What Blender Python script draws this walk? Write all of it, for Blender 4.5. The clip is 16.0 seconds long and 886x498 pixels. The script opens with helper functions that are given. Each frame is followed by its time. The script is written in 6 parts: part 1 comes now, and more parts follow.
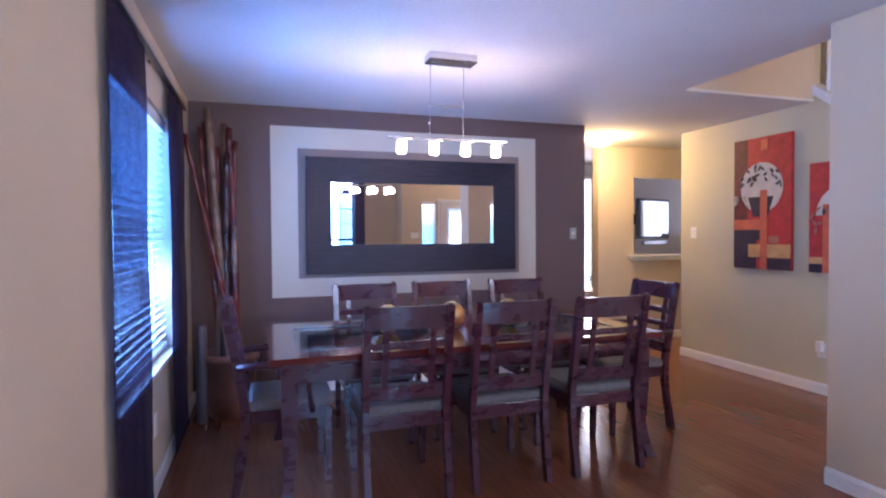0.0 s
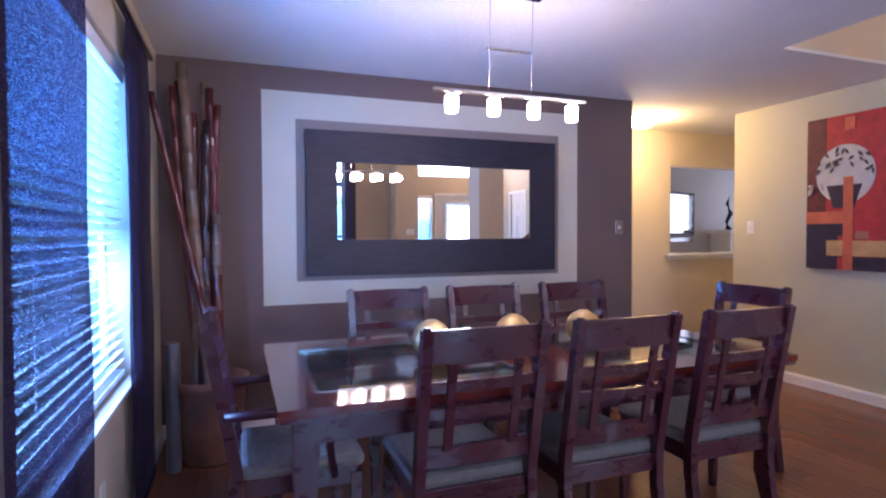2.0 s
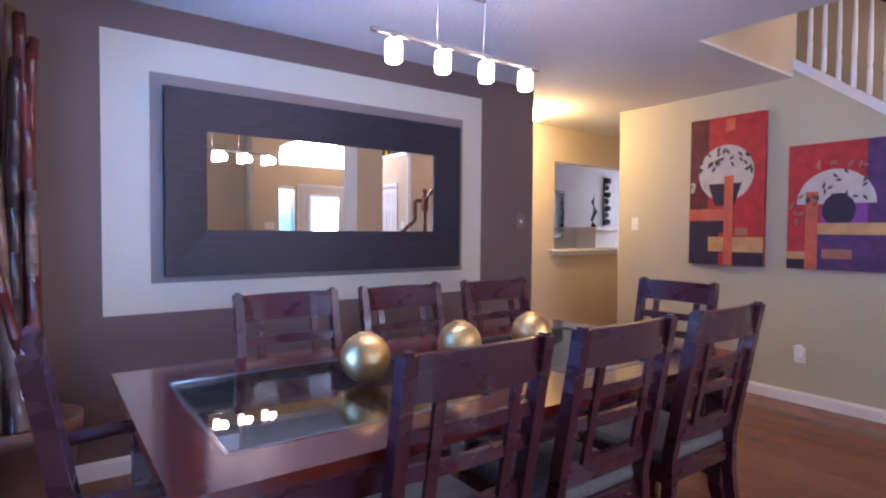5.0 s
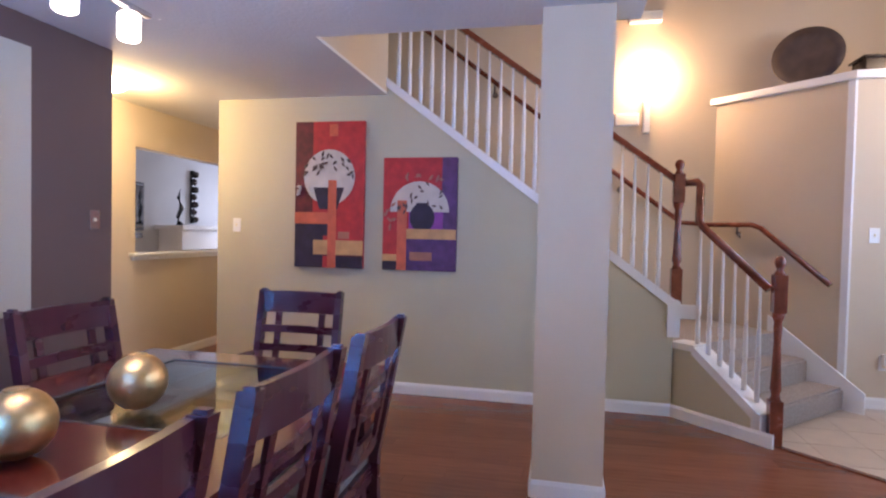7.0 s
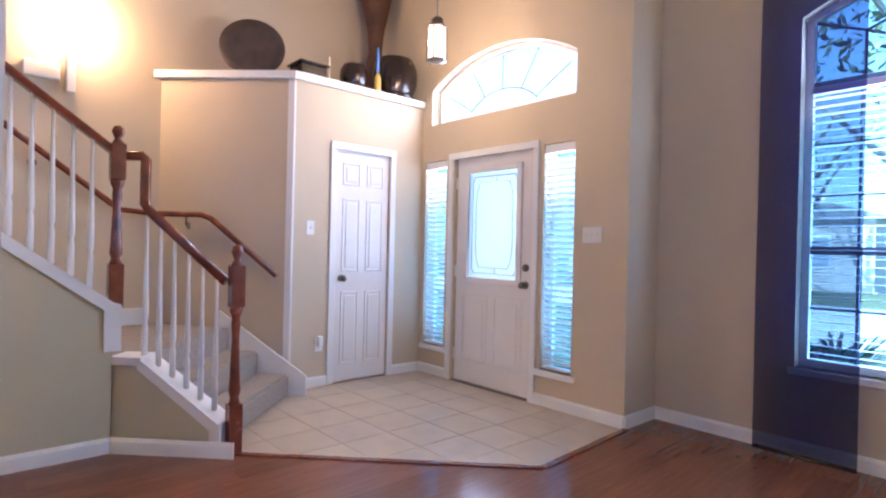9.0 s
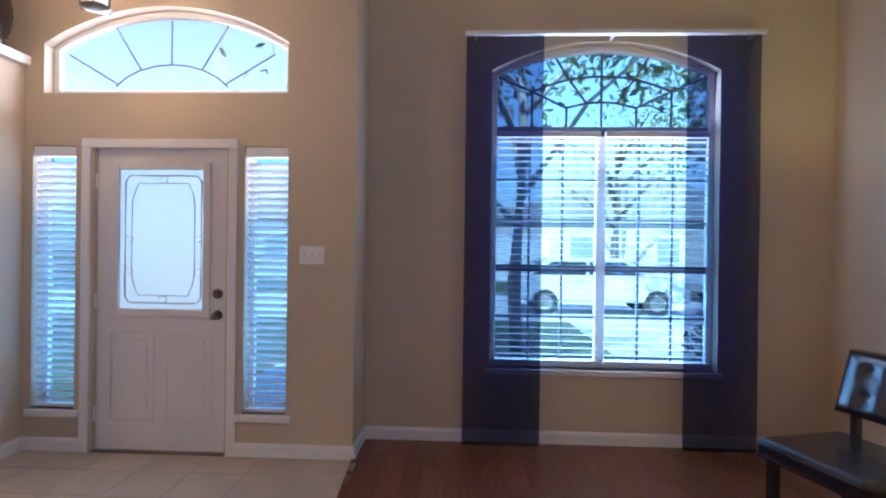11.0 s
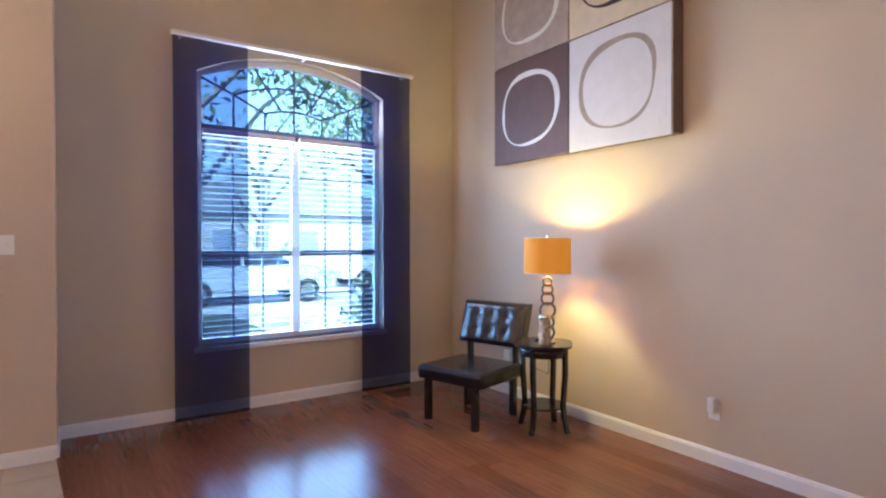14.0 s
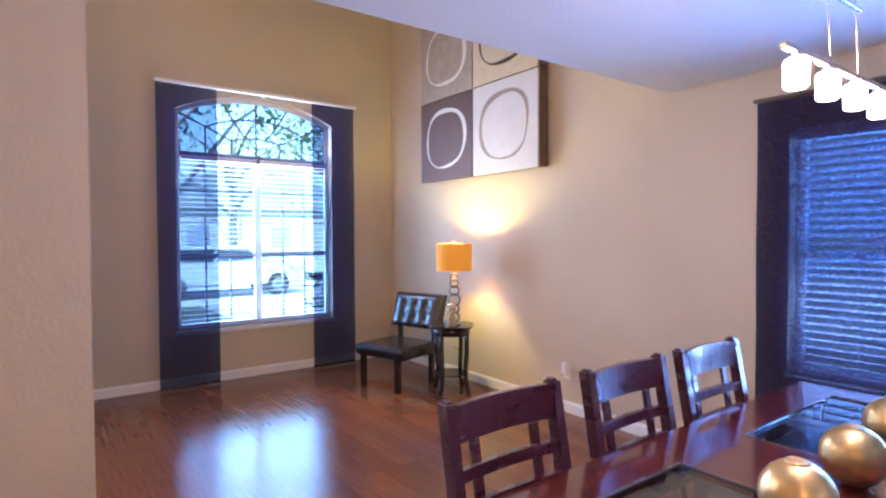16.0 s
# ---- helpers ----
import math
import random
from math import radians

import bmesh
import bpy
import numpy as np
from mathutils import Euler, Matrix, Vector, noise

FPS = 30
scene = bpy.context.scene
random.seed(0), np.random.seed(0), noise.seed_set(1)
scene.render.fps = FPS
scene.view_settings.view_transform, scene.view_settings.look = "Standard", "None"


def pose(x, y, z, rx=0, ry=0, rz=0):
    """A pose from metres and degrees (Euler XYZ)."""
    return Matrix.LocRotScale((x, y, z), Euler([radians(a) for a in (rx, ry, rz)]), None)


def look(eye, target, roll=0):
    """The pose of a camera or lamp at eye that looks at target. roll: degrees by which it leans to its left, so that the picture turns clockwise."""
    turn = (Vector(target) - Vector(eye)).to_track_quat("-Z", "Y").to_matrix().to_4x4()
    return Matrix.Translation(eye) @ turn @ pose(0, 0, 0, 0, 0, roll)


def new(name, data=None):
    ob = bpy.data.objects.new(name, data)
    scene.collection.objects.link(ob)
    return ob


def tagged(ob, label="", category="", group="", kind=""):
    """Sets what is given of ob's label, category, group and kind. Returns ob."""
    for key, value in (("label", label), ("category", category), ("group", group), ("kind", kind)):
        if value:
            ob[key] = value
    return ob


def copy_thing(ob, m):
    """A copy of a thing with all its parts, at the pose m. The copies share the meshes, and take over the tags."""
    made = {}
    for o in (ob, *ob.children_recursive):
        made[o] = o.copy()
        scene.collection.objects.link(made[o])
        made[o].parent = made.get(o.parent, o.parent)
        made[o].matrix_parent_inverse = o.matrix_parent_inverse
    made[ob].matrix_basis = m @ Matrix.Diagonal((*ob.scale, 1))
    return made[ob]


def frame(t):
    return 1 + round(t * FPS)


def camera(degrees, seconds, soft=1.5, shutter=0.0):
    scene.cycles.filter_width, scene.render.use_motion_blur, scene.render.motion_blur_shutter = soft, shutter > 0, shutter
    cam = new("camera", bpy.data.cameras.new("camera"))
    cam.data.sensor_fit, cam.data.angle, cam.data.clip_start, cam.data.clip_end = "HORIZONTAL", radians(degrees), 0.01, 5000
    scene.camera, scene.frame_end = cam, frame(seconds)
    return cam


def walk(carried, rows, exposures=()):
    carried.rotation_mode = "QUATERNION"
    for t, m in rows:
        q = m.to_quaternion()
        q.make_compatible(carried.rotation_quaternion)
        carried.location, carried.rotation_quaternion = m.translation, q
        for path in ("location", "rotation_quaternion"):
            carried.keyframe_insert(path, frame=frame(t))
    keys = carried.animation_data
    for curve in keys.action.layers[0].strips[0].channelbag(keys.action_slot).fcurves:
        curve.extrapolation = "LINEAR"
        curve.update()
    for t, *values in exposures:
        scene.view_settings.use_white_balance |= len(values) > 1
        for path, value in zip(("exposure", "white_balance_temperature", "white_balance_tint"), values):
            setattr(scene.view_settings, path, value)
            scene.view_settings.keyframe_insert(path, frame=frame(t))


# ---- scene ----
cam = camera(77.4, 16.0, soft=2.2)
PATH = [
    (0, (0.539, 0.940, 1.319), (1.161, 2.840, 1.270), -0.41),
    (0.5, (0.523, 1.192, 1.312), (1.144, 3.093, 1.270), -0.51),
    (1, (0.513, 1.427, 1.294), (1.148, 3.324, 1.244), -0.44),
    (1.5, (0.519, 1.697, 1.293), (1.180, 3.584, 1.241), -0.35),
    (2, (0.458, 1.888, 1.281), (1.154, 3.762, 1.227), -0.22),
    (2.5, (0.392, 2.019, 1.265), (1.179, 3.857, 1.214), 0.04),
    (3, (0.363, 2.199, 1.253), (1.224, 4.002, 1.189), 0.05),
    (3.2, (0.360, 2.238, 1.257), (1.251, 4.027, 1.186), 0.13),
    (5.3, (0.392, 2.606, 1.245), (1.661, 4.151, 1.185), 0.42),
    (5.5, (0.438, 2.673, 1.257), (1.784, 4.151, 1.198), 0.44),
    (6, (0.529, 2.793, 1.279), (2.095, 4.035, 1.220), 0.67),
    (6.5, (0.566, 2.911, 1.295), (2.363, 3.787, 1.234), 0.95),
    (6.8, (0.561, 2.938, 1.287), (2.465, 3.548, 1.239), 1.12),
    (7, (0.609, 2.928, 1.289), (2.563, 3.351, 1.235), 1.25),
    (7.5, (0.724, 2.888, 1.245), (2.722, 2.802, 1.220), 1.56),
    (8, (0.847, 2.883, 1.242), (2.762, 2.306, 1.221), 1.55),
    (8.5, (1.061, 2.882, 1.225), (2.804, 1.902, 1.216), 1.46),
    (9, (1.287, 2.815, 1.209), (2.784, 1.488, 1.204), 1.35),
    (9.5, (1.505, 2.716, 1.238), (2.700, 1.113, 1.233), 1.32),
    (9.7, (1.598, 2.671, 1.245), (2.673, 0.985, 1.236), 1.20),
    (11.8, (2.977, 3.152, 1.480), (2.486, 1.213, 1.480), 0.58),
    (12, (3.023, 3.193, 1.491), (2.417, 1.287, 1.488), 0.56),
    (12.5, (3.069, 3.276, 1.490), (2.267, 1.443, 1.481), 0.32),
    (13, (3.119, 3.341, 1.431), (2.177, 1.577, 1.422), 0.17),
    (13.5, (3.163, 3.414, 1.376), (2.110, 1.713, 1.361), 0.01),
    (14, (3.190, 3.530, 1.331), (2.073, 1.871, 1.309), -0.12),
    (14.5, (3.241, 3.674, 1.340), (2.085, 2.041, 1.306), -0.19),
    (15, (3.340, 3.916, 1.410), (2.155, 2.305, 1.355), -0.17),
    (15.5, (3.407, 4.285, 1.428), (2.224, 2.672, 1.381), -0.27),
    (16, (3.454, 4.706, 1.442), (2.271, 3.094, 1.392), -0.28),
]
walk(cam, [(t, look(eye, target, roll)) for t, eye, target, roll in PATH],
     [(0, 2.08, 6050, 31), (3, 2.1, 6150, 31), (5.5, 2.2, 6350, 29), (8, 2.24, 5950, 25), (9, 2.34, 5980, 25), (9.7, 2.26, 5750, 24), (11.8, 1.3, 6200, 28), (12.5, 1.52, 6250, 30), (13.5, 1.95, 6400, 31), (14.5, 2.25, 6500, 31), (15.2, 2.33, 6550, 32), (16, 2.42, 6350, 33)])

# ---- light ----
world = bpy.data.worlds.new("world")
scene.world = world
world.use_nodes = True
wn = world.node_tree.nodes
sky = wn.new("ShaderNodeTexSky")
sky.sky_type, sky.sun_disc = "NISHITA", False
SUN_UP, SUN_TURN = radians(48), radians(20)
sky.sun_elevation, sky.sun_rotation = SUN_UP, SUN_TURN
world.node_tree.links.new(sky.outputs[0], wn["Background"].inputs[0])
wn["Background"].inputs[1].default_value = 0.15
sun_data = bpy.data.lights.new("sun", "SUN")
sun_data.energy, sun_data.angle, sun_data.color = 5.0, radians(0.5), (1, 0.95, 0.87)
sun = new("sun", sun_data)
sun.matrix_world = look((20 * math.sin(SUN_TURN), 20 * math.cos(SUN_TURN), 22), (0, 0, 0))


def area_lamp(name, eye, target, w, h, power, color):
    d = bpy.data.lights.new(name, "AREA")
    d.shape, d.size, d.size_y, d.energy, d.color = "RECTANGLE", w, h, power, color
    ob = new(name, d)
    ob.matrix_world = look(eye, target)
    return ob


def point_lamp(name, at, power, color, radius=0.03):
    d = bpy.data.lights.new(name, "POINT")
    d.energy, d.color, d.shadow_soft_size = power, color, radius
    ob = new(name, d)
    ob.location = at
    return ob


BLUE = (0.20, 0.45, 1.0)
DAY = (0.60, 0.77, 1.0)
area_lamp("window_light", (-0.16, 4.05, 1.335), (2, 4.05, 1.75), 1.34, 1.35, 48, BLUE)
area_lamp("window_light", (1.54, -1.20, 1.6), (1.54, 3, 1.2), 1.6, 2.1, 48, DAY)
area_lamp("window_light", (4.55, -0.805, 2.65), (4.55, 3, 1.2), 1.5, 0.5, 9, (0.85, 0.9, 1.0))
area_lamp("window_light", (3.86, -0.775, 1.2), (3.86, 3, 1.0), 0.25, 1.6, 2.5, DAY)
area_lamp("window_light", (5.29, -0.775, 1.2), (5.29, 3, 1.0), 0.25, 1.6, 2.5, DAY)
area_lamp("window_light", (4.57, -0.615, 1.42), (4.57, 3, 1.0), 0.5, 0.8, 2.5, DAY)
area_lamp("far_window_light", (5.0, 8.15, 1.4), (4.6, 6, 1.0), 0.5, 1.4, 7, (0.9, 0.95, 1.0))
area_lamp("far_window_light", (8.9, 7.4, 1.6), (7, 7.6, 1.3), 0.55, 1.2, 5, (0.75, 0.85, 1.0))
WARM = (1.0, 0.62, 0.26)
for i in range(4):
    point_lamp("pendant_bulb", (1.375 + 0.2 * i, 4.155, 1.84), 1.2, (1.0, 0.80, 0.66), 0.03)
point_lamp("hall_bulb", (4.15, 6.265, 2.25), 10, (1.0, 0.70, 0.28), 0.06)
point_lamp("sconce_bulb", (6.17, 2.17, 2.84), 9.5, (1.0, 0.66, 0.34), 0.04)
point_lamp("entry_bulb", (4.625, 0.06, 2.805), 6.5, (1.0, 0.76, 0.46), 0.03)
point_lamp("lamp_bulb", (0.37, 0.675, 1.29), 10, (0.90, 0.89, 0.33), 0.03)


# ---- materials ----
def material(name, color, rough=0.6, metal=0.0, grain=0.0, scale=8.0, bump=0.0, bscale=60.0, stretch=(1, 1, 1),
             dark=None, spec=0.5, coat=0.0, random_tint=0.0, emit=None, power=0.0, spots=0.0):
    m = bpy.data.materials.new(name)
    m.use_nodes = True
    nt = m.node_tree
    b = nt.nodes["Principled BSDF"]
    b.inputs["Base Color"].default_value = (*color, 1)
    b.inputs["Roughness"].default_value = rough
    b.inputs["Metallic"].default_value = metal
    b.inputs["Specular IOR Level"].default_value = spec
    b.inputs["Coat Weight"].default_value = coat
    b.inputs["Coat Roughness"].default_value = 0.08
    tc = nt.nodes.new("ShaderNodeTexCoord")
    mp = nt.nodes.new("ShaderNodeMapping")
    mp.inputs["Scale"].default_value = stretch
    nt.links.new(tc.outputs["Object"], mp.inputs[0])
    out = None
    if grain:
        n1 = nt.nodes.new("ShaderNodeTexNoise")
        n1.inputs["Scale"].default_value, n1.inputs["Detail"].default_value = scale, 6
        nt.links.new(mp.outputs[0], n1.inputs["Vector"])
        mx = nt.nodes.new("ShaderNodeMix")
        mx.data_type = "RGBA"
        lo = dark or tuple(c * (1 - grain) for c in color)
        mx.inputs["A"].default_value, mx.inputs["B"].default_value = (*lo, 1), (*(min(1, c * (1 + grain * 0.4)) for c in color), 1)
        ramp = nt.nodes.new("ShaderNodeMapRange")
        ramp.inputs["From Min"].default_value, ramp.inputs["From Max"].default_value = 0.3, 0.7
        nt.links.new(n1.outputs["Fac"], ramp.inputs["Value"])
        nt.links.new(ramp.outputs[0], mx.inputs["Factor"])
        out = mx.outputs["Result"]
        rr = nt.nodes.new("ShaderNodeMapRange")
        rr.inputs["To Min"].default_value, rr.inputs["To Max"].default_value = max(0, rough - 0.07), min(1, rough + 0.07)
        nt.links.new(n1.outputs["Fac"], rr.inputs["Value"])
        nt.links.new(rr.outputs[0], b.inputs["Roughness"])
    if random_tint:
        oi = nt.nodes.new("ShaderNodeObjectInfo")
        hsv = nt.nodes.new("ShaderNodeHueSaturation")
        r2 = nt.nodes.new("ShaderNodeMapRange")
        r2.inputs["To Min"].default_value, r2.inputs["To Max"].default_value = 1 - random_tint, 1 + random_tint
        nt.links.new(oi.outputs["Random"], r2.inputs["Value"])
        nt.links.new(r2.outputs[0], hsv.inputs["Value"])
        if out:
            nt.links.new(out, hsv.inputs["Color"])
        else:
            hsv.inputs["Color"].default_value = (*color, 1)
        out = hsv.outputs[0]
    if out:
        nt.links.new(out, b.inputs["Base Color"])
    if bump:
        n2 = nt.nodes.new("ShaderNodeTexNoise")
        n2.inputs["Scale"].default_value, n2.inputs["Detail"].default_value = bscale, 3
        nt.links.new(mp.outputs[0], n2.inputs["Vector"])
        bp = nt.nodes.new("ShaderNodeBump")
        bp.inputs["Strength"].default_value, bp.inputs["Distance"].default_value = bump, 0.01
        nt.links.new(n2.outputs["Fac"], bp.inputs["Height"])
        nt.links.new(bp.outputs[0], b.inputs["Normal"])
    if emit:
        b.inputs["Emission Color"].default_value = (*emit, 1)
        b.inputs["Emission Strength"].default_value = power
    return m


def glass_material(name, color=(1, 1, 1), rough=0.0, ior=1.45):
    m = bpy.data.materials.new(name)
    m.use_nodes = True
    nt = m.node_tree
    out = nt.nodes["Material Output"]
    nt.nodes.remove(nt.nodes["Principled BSDF"])
    tr, gl, mx = nt.nodes.new("ShaderNodeBsdfTransparent"), nt.nodes.new("ShaderNodeBsdfGlossy"), nt.nodes.new("ShaderNodeMixShader")
    lw, pw, mr_ = nt.nodes.new("ShaderNodeLayerWeight"), nt.nodes.new("ShaderNodeMath"), nt.nodes.new("ShaderNodeMapRange")
    pw.operation = "POWER"
    pw.inputs[1].default_value = 4.5
    nt.links.new(lw.outputs["Facing"], pw.inputs[0])
    nt.links.new(pw.outputs[0], mr_.inputs["Value"])
    mr_.inputs["To Min"].default_value = ((ior - 1) / (ior + 1)) ** 2
    tr.inputs[0].default_value = (*color, 1)
    gl.inputs["Roughness"].default_value = rough
    nt.links.new(mr_.outputs[0], mx.inputs[0])
    nt.links.new(tr.outputs[0], mx.inputs[1])
    nt.links.new(gl.outputs[0], mx.inputs[2])
    nt.links.new(mx.outputs[0], out.inputs["Surface"])
    return m


def sheer_material(name, color, cover, holes):
    m = bpy.data.materials.new(name)
    m.use_nodes = True
    nt = m.node_tree
    out = nt.nodes["Material Output"]
    nt.nodes.remove(nt.nodes["Principled BSDF"])
    tr, df, tl = nt.nodes.new("ShaderNodeBsdfTransparent"), nt.nodes.new("ShaderNodeBsdfDiffuse"), nt.nodes.new("ShaderNodeBsdfTranslucent")
    tr.inputs[0].default_value = (0.72, 0.84, 1.0, 1)
    df.inputs[0].default_value = (*color, 1)
    tl.inputs[0].default_value = (*color, 1)
    m0, m1 = nt.nodes.new("ShaderNodeMixShader"), nt.nodes.new("ShaderNodeMixShader")
    m0.inputs[0].default_value = 0.08
    nt.links.new(df.outputs[0], m0.inputs[1])
    nt.links.new(tl.outputs[0], m0.inputs[2])
    tc, mp, no, rg = (nt.nodes.new("ShaderNode" + k) for k in ("TexCoord", "Mapping", "TexNoise", "MapRange"))
    mp.inputs["Scale"].default_value = (45, 45, 420)
    no.inputs["Scale"].default_value, no.inputs["Detail"].default_value = 1.5, 3
    rg.inputs["From Min"].default_value, rg.inputs["From Max"].default_value = 0.46, 0.72
    rg.inputs["To Min"].default_value, rg.inputs["To Max"].default_value = cover, cover - holes
    nt.links.new(tc.outputs["Object"], mp.inputs[0])
    nt.links.new(mp.outputs[0], no.inputs["Vector"])
    nt.links.new(no.outputs["Fac"], rg.inputs["Value"])
    nt.links.new(rg.outputs[0], m1.inputs[0])
    nt.links.new(tr.outputs[0], m1.inputs[1])
    nt.links.new(m0.outputs[0], m1.inputs[2])
    nt.links.new(m1.outputs[0], out.inputs["Surface"])
    return m


WALL = material("beige_paint", (0.60, 0.49, 0.352), 0.75, grain=0.06, scale=1.5, bump=0.12, bscale=90)
OLIVE = material("khaki_paint", (0.54, 0.495, 0.345), 0.75, grain=0.06, scale=1.5, bump=0.12, bscale=90)
BROWN = material("brown_paint", (0.135, 0.085, 0.074), 0.7, grain=0.08, scale=1.5, bump=0.12, bscale=90)
TAUPE = material("taupe_paint", (0.21, 0.165, 0.148), 0.7, grain=0.05, scale=2, bump=0.1, bscale=90)
BAND = material("stone_paint", (0.52, 0.475, 0.38), 0.7, grain=0.05, scale=1.5, bump=0.12, bscale=90)
CEIL = material("ceiling_paint", (0.68, 0.665, 0.64), 0.9, grain=0.04, scale=2, bump=0.35, bscale=45)
TRIM = material("white_gloss_paint", (0.80, 0.79, 0.77), 0.35, grain=0.03, scale=3)
DOORW = material("door_paint", (0.78, 0.75, 0.72), 0.4, grain=0.03, scale=3)
VINYL = material("white_vinyl", (0.80, 0.80, 0.80), 0.4)
SLAT = material("blind_slat", (0.82, 0.82, 0.80), 0.5)
PLANK = material("reddish_oak", (0.205, 0.070, 0.036), 0.2, grain=0.24, scale=3, stretch=(14, 1.2, 1), spec=0.5, random_tint=0.16, bump=0.02, bscale=20)
SUBFLOOR = material("dark_joint", (0.15, 0.058, 0.03), 0.8)
TILE = material("cream_tile", (0.50, 0.405, 0.305), 0.32, grain=0.14, scale=5, random_tint=0.04)
GROUT = material("grout", (0.44, 0.36, 0.28), 0.9, grain=0.2, scale=30)
CHERRY = material("dark_cherry_wood", (0.052, 0.011, 0.022), 0.28, grain=0.14, scale=3, stretch=(2, 2, 5), coat=0.5)
TABLEW = material("cherry_table_wood", (0.11, 0.015, 0.012), 0.16, grain=0.35, scale=3, stretch=(2, 12, 2), coat=0.6)
SEAT = material("grey_seat_cloth", (0.155, 0.14, 0.14), 0.95, grain=0.25, scale=40, bump=0.4, bscale=300)
FRAMEB = material("black_brown_frame", (0.016, 0.013, 0.027), 0.45, grain=0.5, scale=6, stretch=(1, 1, 8), spec=0.35, bump=0.2, bscale=40)
MIRROR = material("mirror_silver", (0.9, 0.9, 0.9), 0.0, 1.0)
GOLD = material("gold_leaf", (0.86, 0.60, 0.28), 0.38, 1.0, grain=0.35, scale=14, bump=0.25, bscale=30)
CHROME = material("brushed_chrome", (0.62, 0.60, 0.58), 0.22, 1.0)
NICKEL = material("dark_nickel", (0.20, 0.17, 0.14), 0.3, 1.0)
OAKRED = material("stained_oak_rail", (0.20, 0.046, 0.022), 0.25, grain=0.5, scale=5, stretch=(2, 2, 2), coat=0.3)
CARPET = material("taupe_carpet", (0.40, 0.34, 0.29), 1.0, grain=0.22, scale=60, bump=0.9, bscale=260)
LEATHER = material("black_leather", (0.009, 0.008, 0.012), 0.24, bump=0.15, bscale=140, coat=0.25)
BLACKW = material("espresso_wood", (0.018, 0.010, 0.010), 0.25, grain=0.4, scale=6, coat=0.3)
TERRA = material("brown_glazed_pot", (0.27, 0.11, 0.065), 0.4, grain=0.4, scale=6)
BAMBOO_RED = material("red_bamboo", (0.13, 0.022, 0.018), 0.22, grain=0.6, scale=8)
BAMBOO_TAN = material("tan_bamboo", (0.22, 0.13, 0.09), 0.22, grain=0.5, scale=8)
BAMBOO_DARK = material("dark_bamboo", (0.045, 0.020, 0.020), 0.22, grain=0.5, scale=8)
PLASTIC = material("white_plastic", (0.80, 0.79, 0.76), 0.35)
FROST = material("lit_frosted_glass", (1, 0.95, 0.9), 0.4, emit=(1.0, 0.82, 0.68), power=4)
HALLGL = material("lit_amber_glass", (1, 0.9, 0.6), 0.4, emit=(1.0, 0.80, 0.36), power=5)
SCONCEGL = material("lit_alabaster_glass", (1, 0.9, 0.75), 0.5, emit=(1.0, 0.74, 0.46), power=5)
SHADE = material("amber_lampshade_cloth", (0.46, 0.22, 0.035), 0.9, emit=(1.0, 0.38, 0.03), power=0.09, bump=0.2, bscale=300)
LINER = material("lampshade_liner", (0.8, 0.7, 0.5), 0.9)
GLASS = glass_material("window_glass", (0.92, 0.97, 1.0))
# These tints put the blue of daylight into the glass and dim outdoors.
TINTED = glass_material("daylight_tint_glass", (0.42, 0.72, 0.90))
PALEBL = glass_material("daylight_tint_pale_glass", (0.60, 0.87, 1.0))
FROSTED = material("frosted_door_glass", (0.50, 0.68, 0.80), 0.55)
FROSTED.node_tree.nodes["Principled BSDF"].inputs["Transmission Weight"].default_value = 1.0
TGLASS = glass_material("table_glass", (0.84, 0.89, 0.90), 0.0, 1.75)
SHEER = sheer_material("dark_sheer_cloth", (0.034, 0.026, 0.052), 0.965, 0.20)
SHEERB = sheer_material("burnt_brown_sheer", (0.016, 0.014, 0.075), 0.74, 0.12)


# ---- mesh helpers ----
def bx(bm, x0, y0, z0, x1, y1, z1, bev=0.0):
    v = [bm.verts.new((x, y, z)) for x in (x0, x1) for y in (y0, y1) for z in (z0, z1)]
    fs = [bm.faces.new([v[i] for i in q]) for q in ((0, 1, 3, 2), (4, 6, 7, 5), (0, 4, 5, 1), (2, 3, 7, 6), (0, 2, 6, 4), (1, 5, 7, 3))]
    if bev:
        es = list({e for f in fs for e in f.edges})
        bmesh.ops.bevel(bm, geom=es, offset=bev, segments=2, affect="EDGES", profile=0.5)
    return v


def prism(bm, pts, axis, a, b):
    """Polygon pts (u, w) extruded from a to b along the axis: x -> (y, z), y -> (x, z), z -> (x, y)."""
    def P(u, w, c):
        return {"x": (c, u, w), "y": (u, c, w), "z": (u, w, c)}[axis]
    lo, hi = [bm.verts.new(P(u, w, a)) for u, w in pts], [bm.verts.new(P(u, w, b)) for u, w in pts]
    bm.faces.new(lo), bm.faces.new(hi[::-1])
    n = len(pts)
    for i in range(n):
        bm.faces.new((lo[i], hi[i], hi[(i + 1) % n], lo[(i + 1) % n]))
    return lo + hi


def rod(bm, p, q, r0, r1=None, n=10):
    p, q = Vector(p), Vector(q)
    r1 = r0 if r1 is None else r1
    t = (q - p).to_track_quat("Z", "Y").to_matrix()
    rings = []
    for c, r in ((p, r0), (q, r1)):
        rings.append([bm.verts.new(c + t @ Vector((r * math.cos(k * 2 * math.pi / n), r * math.sin(k * 2 * math.pi / n), 0))) for k in range(n)])
    for k in range(n):
        f = bm.faces.new((rings[0][k], rings[0][(k + 1) % n], rings[1][(k + 1) % n], rings[1][k]))
        f.smooth = True
    bm.faces.new(rings[0][::-1]), bm.faces.new(rings[1])


